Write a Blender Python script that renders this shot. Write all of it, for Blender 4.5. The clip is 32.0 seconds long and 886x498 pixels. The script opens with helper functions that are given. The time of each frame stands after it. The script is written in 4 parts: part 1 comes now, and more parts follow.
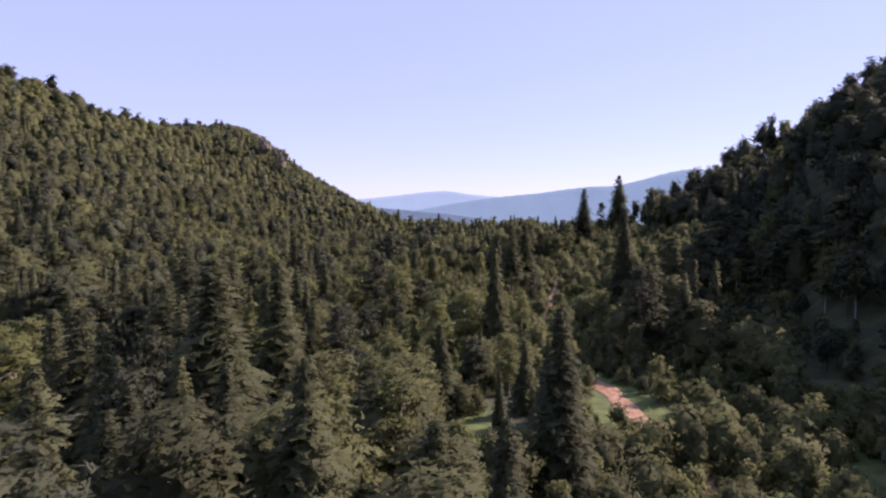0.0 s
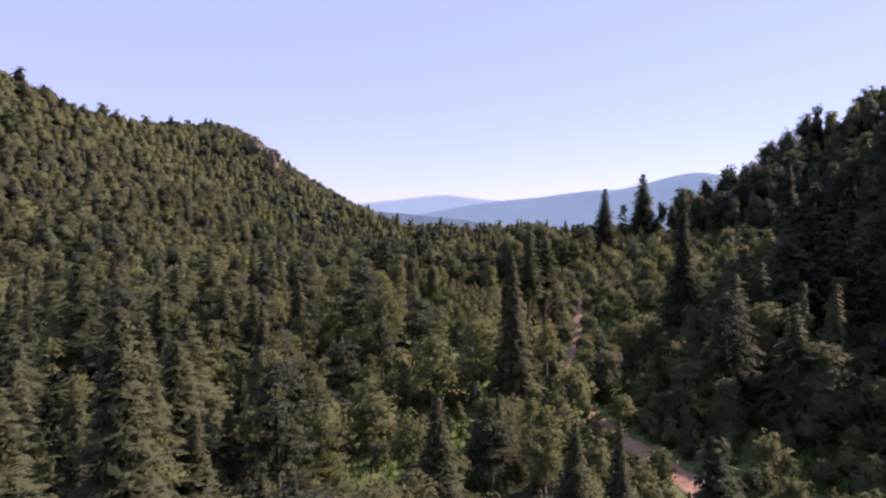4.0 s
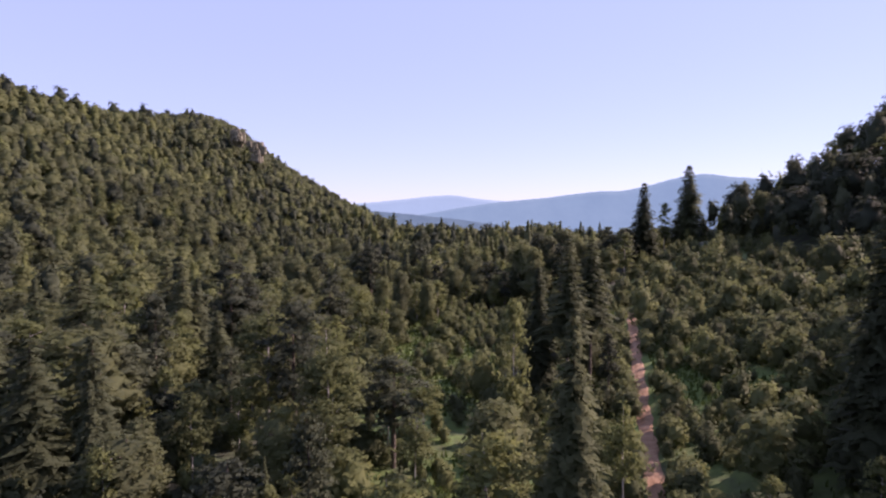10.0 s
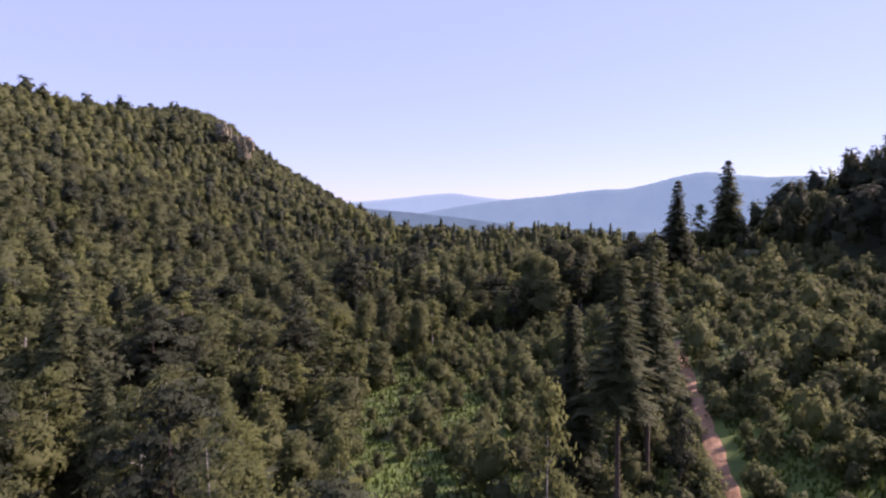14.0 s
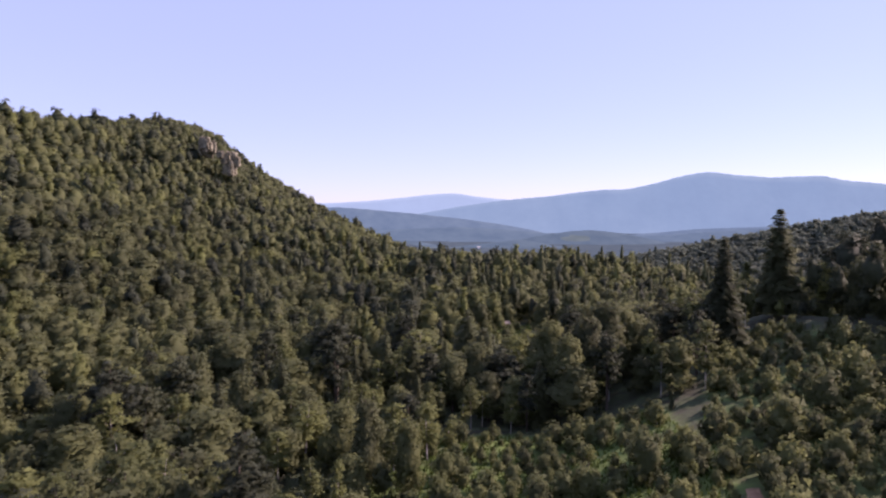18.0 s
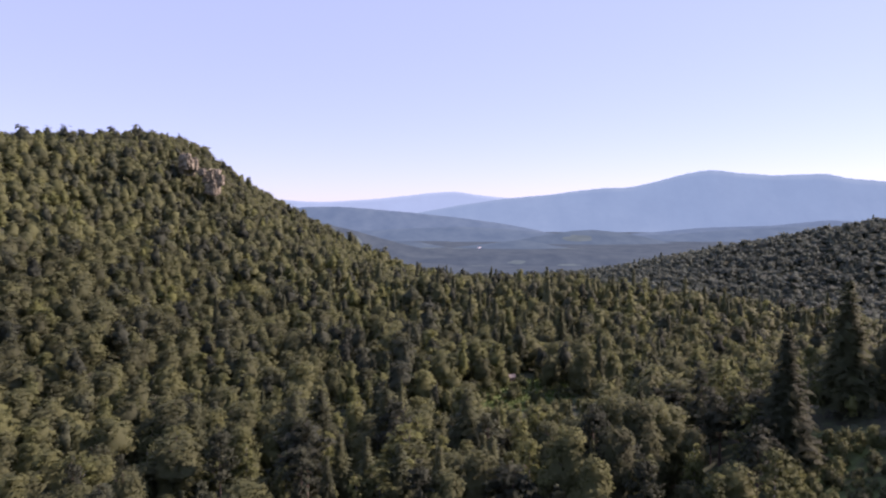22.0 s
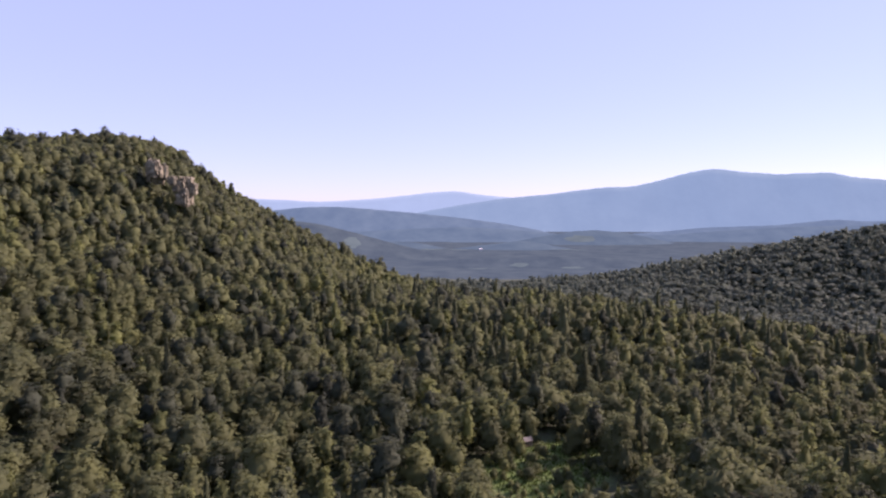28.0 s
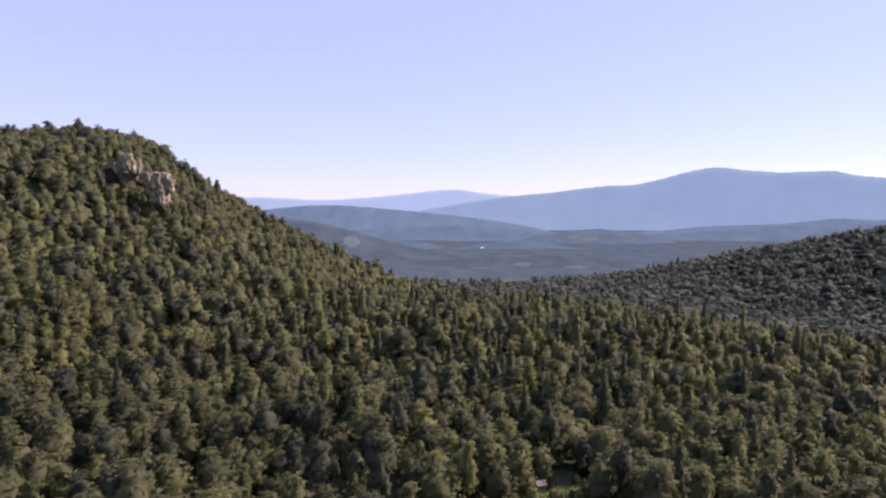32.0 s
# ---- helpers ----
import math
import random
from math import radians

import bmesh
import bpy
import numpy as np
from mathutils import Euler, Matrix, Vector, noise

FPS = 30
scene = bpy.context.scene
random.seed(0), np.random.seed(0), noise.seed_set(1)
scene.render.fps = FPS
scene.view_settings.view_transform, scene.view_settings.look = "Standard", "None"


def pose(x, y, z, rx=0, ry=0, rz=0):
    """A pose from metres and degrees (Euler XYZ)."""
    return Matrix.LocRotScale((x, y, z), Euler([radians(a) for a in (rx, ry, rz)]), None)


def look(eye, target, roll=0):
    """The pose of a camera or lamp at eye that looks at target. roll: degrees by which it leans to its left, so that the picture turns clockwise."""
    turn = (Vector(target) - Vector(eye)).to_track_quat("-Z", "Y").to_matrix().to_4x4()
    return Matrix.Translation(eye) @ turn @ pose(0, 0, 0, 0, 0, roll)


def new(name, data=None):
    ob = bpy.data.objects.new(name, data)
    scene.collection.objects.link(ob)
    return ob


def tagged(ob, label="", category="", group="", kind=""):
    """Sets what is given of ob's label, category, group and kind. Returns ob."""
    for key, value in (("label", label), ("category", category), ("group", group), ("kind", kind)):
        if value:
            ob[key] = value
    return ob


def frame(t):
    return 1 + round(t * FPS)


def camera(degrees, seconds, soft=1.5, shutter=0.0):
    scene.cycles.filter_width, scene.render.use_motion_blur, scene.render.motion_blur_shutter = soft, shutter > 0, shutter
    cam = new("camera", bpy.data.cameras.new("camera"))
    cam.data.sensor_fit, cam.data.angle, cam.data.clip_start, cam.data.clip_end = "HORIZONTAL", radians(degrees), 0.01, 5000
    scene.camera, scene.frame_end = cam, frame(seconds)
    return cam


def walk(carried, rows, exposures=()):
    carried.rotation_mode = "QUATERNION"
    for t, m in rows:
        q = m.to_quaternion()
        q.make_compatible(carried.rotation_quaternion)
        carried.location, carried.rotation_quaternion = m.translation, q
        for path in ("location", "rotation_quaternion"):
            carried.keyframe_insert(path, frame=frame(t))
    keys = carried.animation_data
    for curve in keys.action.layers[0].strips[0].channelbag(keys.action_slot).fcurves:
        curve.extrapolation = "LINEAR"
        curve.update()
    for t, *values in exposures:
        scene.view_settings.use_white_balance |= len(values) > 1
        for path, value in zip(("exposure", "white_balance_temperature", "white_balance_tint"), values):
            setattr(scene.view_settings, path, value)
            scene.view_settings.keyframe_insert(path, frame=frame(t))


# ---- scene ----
import functools
cam = camera(68, 32.0, soft=2.15, shutter=0.5)
PATH = [
    (0, pose(-0.00, 0.00, 0.00, 86.30, 0, -0.11) @ pose(0, 0, 0, 0, 0, -0.18)),
    (1, pose(0.02, 6.13, -0.11, 86.45, 0, -0.04) @ pose(0, 0, 0, 0, 0, -0.21)),
    (2, pose(0.08, 13.02, -0.25, 86.54, 0, 0.01) @ pose(0, 0, 0, 0, 0, -0.24)),
    (3, pose(0.26, 20.12, -0.23, 86.58, 0, 0.07) @ pose(0, 0, 0, 0, 0, -0.25)),
    (4, pose(0.36, 27.43, -0.41, 86.65, 0, 0.11) @ pose(0, 0, 0, 0, 0, -0.23)),
    (5, pose(0.65, 34.77, -0.78, 86.77, 0, 0.17) @ pose(0, 0, 0, 0, 0, -0.19)),
    (6, pose(0.97, 41.84, -0.87, 86.85, 0, 0.23) @ pose(0, 0, 0, 0, 0, -0.13)),
    (7, pose(1.18, 48.45, -0.85, 86.84, 0, 0.32) @ pose(0, 0, 0, 0, 0, -0.07)),
    (8, pose(1.28, 55.03, -0.91, 86.81, 0, 0.36) @ pose(0, 0, 0, 0, 0, -0.01)),
    (9, pose(1.35, 61.34, -0.92, 86.78, 0, 0.38) @ pose(0, 0, 0, 0, 0, 0.04)),
    (10, pose(1.47, 67.76, -0.86, 86.69, 0, 0.41) @ pose(0, 0, 0, 0, 0, 0.08)),
    (11, pose(1.63, 74.12, -0.88, 86.63, 0, 0.43) @ pose(0, 0, 0, 0, 0, 0.09)),
    (12, pose(1.87, 80.23, -0.97, 86.59, 0, 0.48) @ pose(0, 0, 0, 0, 0, 0.09)),
    (13, pose(2.08, 86.48, -0.97, 86.53, 0, 0.53) @ pose(0, 0, 0, 0, 0, 0.10)),
    (14, pose(2.25, 92.79, 0.12, 86.52, 0, 0.54) @ pose(0, 0, 0, 0, 0, 0.10)),
    (15, pose(1.85, 99.01, 2.57, 86.47, 0, 0.50) @ pose(0, 0, 0, 0, 0, 0.11)),
    (16, pose(1.77, 105.01, 5.51, 86.42, 0, 0.48) @ pose(0, 0, 0, 0, 0, 0.12)),
    (17, pose(2.04, 111.09, 8.44, 86.39, 0, 0.50) @ pose(0, 0, 0, 0, 0, 0.14)),
    (18, pose(2.43, 117.22, 11.33, 86.39, 0, 0.56) @ pose(0, 0, 0, 0, 0, 0.15)),
    (19, pose(2.69, 123.34, 14.27, 86.36, 0, 0.59) @ pose(0, 0, 0, 0, 0, 0.14)),
    (20, pose(2.90, 128.75, 17.44, 86.28, 0, 0.58) @ pose(0, 0, 0, 0, 0, 0.09)),
    (21, pose(3.07, 134.79, 20.54, 86.16, 0, 0.59) @ pose(0, 0, 0, 0, 0, 0.06)),
    (22, pose(3.30, 140.93, 23.06, 86.11, 0, 0.63) @ pose(0, 0, 0, 0, 0, 0.07)),
    (23, pose(3.59, 146.69, 25.21, 86.12, 0, 0.66) @ pose(0, 0, 0, 0, 0, 0.08)),
    (24, pose(3.64, 152.45, 26.94, 86.13, 0, 0.66) @ pose(0, 0, 0, 0, 0, 0.05)),
    (25, pose(3.53, 158.30, 27.88, 86.10, 0, 0.67) @ pose(0, 0, 0, 0, 0, 0.03)),
    (26, pose(3.38, 164.22, 28.40, 86.08, 0, 0.67) @ pose(0, 0, 0, 0, 0, 0.00)),
    (27, pose(3.32, 170.11, 28.48, 86.05, 0, 0.68) @ pose(0, 0, 0, 0, 0, -0.02)),
    (28, pose(3.24, 176.02, 28.48, 86.01, 0, 0.70) @ pose(0, 0, 0, 0, 0, -0.03)),
    (29, pose(3.18, 181.77, 28.49, 85.97, 0, 0.72) @ pose(0, 0, 0, 0, 0, -0.02)),
    (30, pose(3.32, 187.67, 28.47, 85.93, 0, 0.75) @ pose(0, 0, 0, 0, 0, -0.00)),
    (31, pose(3.47, 193.94, 28.40, 85.92, 0, 0.77) @ pose(0, 0, 0, 0, 0, 0.01)),
    (32, pose(3.73, 200.00, 28.43, 85.87, 0, 0.81) @ pose(0, 0, 0, 0, 0, -0.00)),
]
walk(cam, PATH, exposures=[(0, 0.98, 6740, 46), (32, 0.98, 6740, 46)])

# ---- world and sun ----
SUN_AZ, SUN_EL = 70.0, 35.0  # degrees from +y towards +x, and above the horizon
world = bpy.data.worlds.new("world")
scene.world = world
world.use_nodes = True
wn = world.node_tree.nodes
wl = world.node_tree.links
sky = wn.new("ShaderNodeTexSky")
sky.sky_type = "NISHITA"
sky.sun_disc = False
sky.sun_elevation = radians(SUN_EL)
sky.sun_rotation = radians(SUN_AZ)
sky.altitude = 700
sky.air_density, sky.dust_density, sky.ozone_density = 0.9, 0.1, 3.0
even = wn.new("ShaderNodeMix")  # thin summer haze evens out the sky
even.data_type = "RGBA"
even.inputs["Factor"].default_value = 0.66
even.inputs[7].default_value = (2.68, 3.72, 5.55, 1)
wl.new(sky.outputs["Color"], even.inputs[6])
wl.new(even.outputs[2], wn["Background"].inputs["Color"])
wn["Background"].inputs["Strength"].default_value = 0.10

sun_data = bpy.data.lights.new("sun", "SUN")
sun_data.energy = 4.15
sun_data.angle = radians(0.5)
sun_data.color = (1.0, 0.93, 0.82)
sun = new("sun", sun_data)
a, e = radians(SUN_AZ), radians(SUN_EL)
sun.matrix_world = look((0, 0, 300), (-math.sin(a) * math.cos(e) * 100, -math.cos(a) * math.cos(e) * 100, 300 - math.sin(e) * 100))


# ---- materials ----
def material(name):
    m = bpy.data.materials.new(name)
    m.use_nodes = True
    n, l = m.node_tree.nodes, m.node_tree.links
    return m, n, l, n["Principled BSDF"]


def ramp(n, stops):
    r = n.new("ShaderNodeValToRGB")
    while len(r.color_ramp.elements) < len(stops):
        r.color_ramp.elements.new(0.5)
    for el, (p, c) in zip(r.color_ramp.elements, stops):
        el.position, el.color = p, (*c, 1)
    return r


def leaf_material(name, dark, mid, light, gloss=0.55, through_light=0.25, fine=3.6, gap=0.46):
    """Foliage: tone by tree and by leaf clump, with some light passing through the leaves."""
    m, n, l, b = material(name)

    def sums(op, *values):
        k = n.new("ShaderNodeMath")
        k.operation = op
        for socket, v in zip(k.inputs, values):
            if isinstance(v, float):
                socket.default_value = v
            else:
                l.new(v, socket)
        return k.outputs[0]

    info = n.new("ShaderNodeObjectInfo")
    geo = n.new("ShaderNodeNewGeometry")
    tone = n.new("ShaderNodeAttribute")
    tone.attribute_name = "tone"
    own = sums("GREATER_THAN", tone.outputs["Fac"], 0.5)
    tree = sums("ADD", sums("MULTIPLY", own, sums("SUBTRACT", tone.outputs["Fac"], 1.0)), sums("MULTIPLY", sums("SUBTRACT", 1.0, own), info.outputs["Random"]))
    tex = n.new("ShaderNodeTexNoise")
    tex.inputs["Scale"].default_value = 0.45
    tex.inputs["Detail"].default_value = 2
    l.new(geo.outputs["Position"], tex.inputs["Vector"])
    fac = sums("MULTIPLY_ADD", geo.outputs["Random Per Island"], 0.16, sums("MULTIPLY_ADD", tree, 0.52, sums("MULTIPLY", tex.outputs["Fac"], 0.4)))
    r = ramp(n, [(0.22, dark), (0.58, mid), (1.0, light)])
    l.new(fac, r.inputs[0])
    l.new(r.outputs[0], b.inputs["Base Color"])
    b.inputs["Roughness"].default_value = gloss
    b.inputs["Specular IOR Level"].default_value = 0.12
    t = n.new("ShaderNodeBsdfTranslucent")
    l.new(r.outputs[0], t.inputs["Color"])
    ms = n.new("ShaderNodeMixShader")
    ms.inputs[0].default_value = through_light
    l.new(b.outputs[0], ms.inputs[1])
    l.new(t.outputs[0], ms.inputs[2])
    # each spray is broken up into small leaves with gaps between
    gaps = n.new("ShaderNodeTexNoise")
    gaps.inputs["Scale"].default_value = fine
    gaps.inputs["Detail"].default_value = 2
    gaps.inputs["Roughness"].default_value = 0.7
    l.new(geo.outputs["Position"], gaps.inputs["Vector"])
    clear = n.new("ShaderNodeBsdfTransparent")
    cut = n.new("ShaderNodeMixShader")
    solid = n.new("ShaderNodeAttribute")
    solid.attribute_name = "solid"
    l.new(sums("MAXIMUM", sums("GREATER_THAN", gaps.outputs["Fac"], gap), solid.outputs["Fac"]), cut.inputs[0])
    l.new(clear.outputs[0], cut.inputs[1])
    l.new(ms.outputs[0], cut.inputs[2])
    l.new(cut.outputs[0], n["Material Output"].inputs["Surface"])
    return m


def rough_material(name, stops, scale, bump=0.3, rough=0.9, coords="Object"):
    m, n, l, b = material(name)
    tc = n.new("ShaderNodeTexCoord")
    t1 = n.new("ShaderNodeTexNoise")
    t1.inputs["Scale"].default_value = scale
    t1.inputs["Detail"].default_value = 8
    t1.inputs["Roughness"].default_value = 0.65
    l.new(tc.outputs[coords], t1.inputs["Vector"])
    r = ramp(n, stops)
    l.new(t1.outputs["Fac"], r.inputs[0])
    l.new(r.outputs[0], b.inputs["Base Color"])
    b.inputs["Roughness"].default_value = rough
    bp = n.new("ShaderNodeBump")
    bp.inputs["Strength"].default_value = bump
    bp.inputs["Distance"].default_value = 0.3
    l.new(t1.outputs["Fac"], bp.inputs["Height"])
    l.new(bp.outputs[0], b.inputs["Normal"])
    return m


M_spruce = leaf_material("spruce_needles", (0.052, 0.062, 0.035), (0.086, 0.101, 0.052), (0.133, 0.146, 0.067), 0.75, 0.4, 7.5, 0.47)
# pine needles, kept this dark to put the east hill's shade into its trees
M_pine_shade = leaf_material("pine_needles_and_shade", (0.038, 0.046, 0.032), (0.061, 0.073, 0.044), (0.093, 0.107, 0.057), 0.75, 0.35, 6.0, 0.48)
M_broad = leaf_material("broad_leaves", (0.081, 0.091, 0.048), (0.127, 0.142, 0.065), (0.181, 0.198, 0.077), 0.7, 0.52, 4.8)
M_birch = leaf_material("birch_leaves", (0.090, 0.106, 0.048), (0.142, 0.162, 0.065), (0.206, 0.227, 0.080), 0.7, 0.54, 5.0)
M_bush = leaf_material("bush_leaves", (0.077, 0.088, 0.046), (0.127, 0.145, 0.062), (0.196, 0.214, 0.080), 0.7, 0.52, 5.0)
# middle-distance hill: haze put into the leaf colour, paler and bluer
M_haze_wood = leaf_material("haze_wood", (0.112, 0.138, 0.108), (0.138, 0.168, 0.126), (0.16, 0.19, 0.138), 0.8, 0.55, 1.5, 0.4)
M_bark = rough_material("grey_brown_bark", [(0.3, (0.05, 0.036, 0.026)), (0.7, (0.14, 0.11, 0.085))], 6, 0.6)
M_white_bark = rough_material("white_birch_bark", [(0.3, (0.10, 0.09, 0.08)), (0.5, (0.33, 0.31, 0.28)), (0.8, (0.48, 0.46, 0.42))], 5, 0.3)


def ground_material():
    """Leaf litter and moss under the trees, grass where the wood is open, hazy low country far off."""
    m, n, l, b = material("valley_ground")
    tc = n.new("ShaderNodeTexCoord")
    fine = n.new("ShaderNodeTexNoise")
    fine.inputs["Scale"].default_value, fine.inputs["Detail"].default_value = 0.5, 9
    coarse = n.new("ShaderNodeTexNoise")
    coarse.inputs["Scale"].default_value, coarse.inputs["Detail"].default_value = 0.06, 5
    for t in (fine, coarse):
        l.new(tc.outputs["Object"], t.inputs["Vector"])
    litter = ramp(n, [(0.35, (0.03, 0.032, 0.016)), (0.55, (0.042, 0.058, 0.021)), (0.75, (0.06, 0.08, 0.027))])
    grass = ramp(n, [(0.3, (0.055, 0.066, 0.022)), (0.46, (0.075, 0.118, 0.024)), (0.72, (0.11, 0.165, 0.032))])
    mixf = n.new("ShaderNodeMath")
    mixf.operation = "ADD"
    half = n.new("ShaderNodeMath")
    half.operation = "MULTIPLY_ADD"
    l.new(coarse.outputs["Fac"], half.inputs[0])
    half.inputs[1].default_value, half.inputs[2].default_value = 0.8, -0.4
    l.new(half.outputs[0], mixf.inputs[0])
    l.new(fine.outputs["Fac"], mixf.inputs[1])
    l.new(fine.outputs["Fac"], litter.inputs[0])
    l.new(mixf.outputs[0], grass.inputs[0])
    at = n.new("ShaderNodeAttribute")
    at.attribute_name = "open_ground"
    mc = n.new("ShaderNodeMix")
    mc.data_type = "RGBA"
    l.new(at.outputs["Fac"], mc.inputs["Factor"])
    l.new(litter.outputs[0], mc.inputs[6])
    l.new(grass.outputs[0], mc.inputs[7])
    l.new(mc.outputs[2], b.inputs["Base Color"])
    b.inputs["Roughness"].default_value = 0.95
    bp = n.new("ShaderNodeBump")
    bp.inputs["Strength"].default_value, bp.inputs["Distance"].default_value = 0.7, 0.4
    l.new(fine.outputs["Fac"], bp.inputs["Height"])
    l.new(bp.outputs[0], b.inputs["Normal"])
    return m


M_ground = ground_material()
M_rock = rough_material("limestone", [(0.3, (0.06, 0.052, 0.036)), (0.48, (0.17, 0.152, 0.1)), (0.72, (0.3, 0.27, 0.18))], 0.45, 1.0)
M_track = rough_material("reddish_gravel", [(0.3, (0.19, 0.105, 0.055)), (0.55, (0.32, 0.185, 0.105)), (0.8, (0.43, 0.28, 0.175))], 1.2, 0.5)


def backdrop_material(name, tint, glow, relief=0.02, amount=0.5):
    """Far hills: dull woods, the haze of kilometres of air painted in as emission."""
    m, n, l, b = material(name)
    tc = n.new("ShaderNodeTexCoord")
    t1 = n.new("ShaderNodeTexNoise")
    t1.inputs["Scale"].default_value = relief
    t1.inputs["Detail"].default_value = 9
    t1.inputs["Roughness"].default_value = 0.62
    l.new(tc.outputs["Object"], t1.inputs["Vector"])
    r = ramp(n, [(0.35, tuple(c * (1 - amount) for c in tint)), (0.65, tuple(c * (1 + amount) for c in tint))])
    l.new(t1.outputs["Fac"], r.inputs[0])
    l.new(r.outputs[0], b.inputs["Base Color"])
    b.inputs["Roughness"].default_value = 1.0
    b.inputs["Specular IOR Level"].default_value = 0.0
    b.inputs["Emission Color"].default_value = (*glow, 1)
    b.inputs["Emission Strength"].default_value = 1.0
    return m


# painted haze: the glow grows brighter and bluer with distance
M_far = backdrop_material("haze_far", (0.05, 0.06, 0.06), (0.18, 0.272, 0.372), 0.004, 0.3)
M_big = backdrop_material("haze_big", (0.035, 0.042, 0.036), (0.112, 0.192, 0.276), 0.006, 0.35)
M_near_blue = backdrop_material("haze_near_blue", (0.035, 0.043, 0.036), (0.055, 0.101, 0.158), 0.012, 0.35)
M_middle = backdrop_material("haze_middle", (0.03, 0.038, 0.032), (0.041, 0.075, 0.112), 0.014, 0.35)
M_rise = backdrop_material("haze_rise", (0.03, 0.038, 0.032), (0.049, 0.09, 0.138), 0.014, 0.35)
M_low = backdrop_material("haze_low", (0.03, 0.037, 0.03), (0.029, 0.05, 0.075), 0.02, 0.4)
# pale hay fields, with the valley's haze painted in as glow
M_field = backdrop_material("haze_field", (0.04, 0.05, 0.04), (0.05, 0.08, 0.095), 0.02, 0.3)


# ---- the lie of the land ----
def sm(a, b, v):
    t = np.clip((v - a) / (b - a), 0, 1)
    return t * t * (3 - 2 * t)


def smin(a, b, k):
    h = np.clip(0.5 + 0.5 * (b - a) / k, 0, 1)
    return b * (1 - h) + a * h - k * h * (1 - h)


def wavy(x, y, s, p=0.0):
    return (np.sin(x / s + 1.3 * p + 1.7 * np.sin(y / s * 0.7 + p)) + np.sin(y / s * 1.1 + 2.1 * p + 1.3 * np.sin(x / s * 0.9 + 2 * p))) * 0.5


def height(x, y):
    """Ground level: a valley with a wooded hill on either side, a saddle ahead and low country beyond."""
    x, y = np.asarray(x, float), np.asarray(y, float)
    floor = np.interp(y, [-400, 60, 100, 190, 300, 380, 430, 470, 520, 600, 800, 1200, 2600, 6000], [-18, -22.2, -23.2, -24.8, -26.4, -26, -17.6, -23.4, -31.6, -38, -75, -100, -128, -160])
    # hill to the west
    foot = np.interp(y, [-300, 243, 350, 430, 480, 540], [-55, -54, -34, -21, -3, 10])
    d = np.maximum(foot - x, 0)
    rise = 0.215 * d + 0.00194 * np.minimum(d, 220) ** 2
    crest = np.interp(y, [-300, 100, 200, 300, 390, 455, 500, 545, 620, 720, 900, 1300, 2600, 6000], [64, 62, 61, 59, 40, 44.5, 51.6, 54, -9, -30, -70, -110, -140, -175])
    crest = crest - 0.04 * np.maximum(-x - 250, 0)
    west = smin(floor + rise, np.maximum(crest, floor), 8.0)
    # hill to the east, ending in a spur
    near_hill = np.minimum(0.92 * np.maximum(x - 50, 0), 25 + 0.42 * np.maximum(x - 77, 0)) * (1 - sm(118, 160, y - 0.3 * np.maximum(x - 60, 0)))
    width = 29 + 0.35 * np.maximum(x - 60, 0)
    spur = np.where(y < 231, np.exp(-(((231 - y) / width) ** 2)), 1 - sm(236, 320, y - 0.15 * np.maximum(x - 60, 0)))
    rise_r = np.maximum(near_hill, 0.63 * np.maximum(x - 83, 0) * spur)
    # the cleared slope that climbs from the track to the two lone spruces
    lift = np.interp(y, [60, 100, 135, 160, 190, 228, 250, 275, 310], [0, 0.06, 0.27, 0.30, 0.26, 0.35, 0.33, 0.12, 0])
    foot_e = np.interp(y, [100, 140, 190, 230, 300], [14, 14, 12, 18, 24])
    bench = np.maximum(lift * np.clip(x - foot_e, 0, 66 - foot_e), 0.17 * np.clip(x - 28, 0, 36) * (1 - sm(225, 300, y)))
    rise_r = smin(rise_r + bench, 95 + 0 * x, 10)
    fall = 0.14 * np.clip(x - 60, 0, 250) * sm(240, 400, y) * (1 - sm(600, 900, y))
    # hill in the middle distance
    rx = np.interp(x, [0, 90, 230, 350, 550, 900, 1500], [0, 0, 18, 46, 83, 110, 85])
    knoll = rx * np.exp(-(((y - 1050 + 0.15 * x) / 170) ** 2))
    top = 3.5 * np.exp(-(((x + 158) / 30) ** 2 + ((y - 503) / 30) ** 2))
    z = west + rise_r - fall + knoll + top
    return z + (1.2 * wavy(x, y, 17) + 0.35 * wavy(x, y, 5.3, 1.0)) * (1 - sm(1000, 1300, y))


def mesh_from(name, verts, faces, mats, smooth=False, index=None):
    me = bpy.data.meshes.new(name)
    verts = np.asarray(verts, np.float32)
    faces = np.asarray(faces, np.int32)
    k = faces.shape[1]
    me.vertices.add(len(verts))
    me.vertices.foreach_set("co", verts.ravel())
    me.loops.add(faces.size)
    me.loops.foreach_set("vertex_index", faces.ravel())
    me.polygons.add(len(faces))
    me.polygons.foreach_set("loop_start", np.arange(0, faces.size, k, dtype=np.int32))
    for m in mats:
        me.materials.append(m)
    if index is not None:
        me.polygons.foreach_set("material_index", np.asarray(index, np.int32))
    if smooth:
        me.polygons.foreach_set("use_smooth", np.ones(len(faces), bool))
    me.update(calc_edges=True)
    return me


def grid_mesh(name, xs, ys, f, mats):
    X, Y = np.meshgrid(xs, ys)
    V = np.stack([X, Y, f(X, Y)], -1).reshape(-1, 3)
    nx, ny = len(xs), len(ys)
    i = np.arange(nx * ny).reshape(ny, nx)
    F = np.stack([i[:-1, :-1], i[:-1, 1:], i[1:, 1:], i[1:, :-1]], -1).reshape(-1, 4)
    return mesh_from(name, V, F, mats, True)


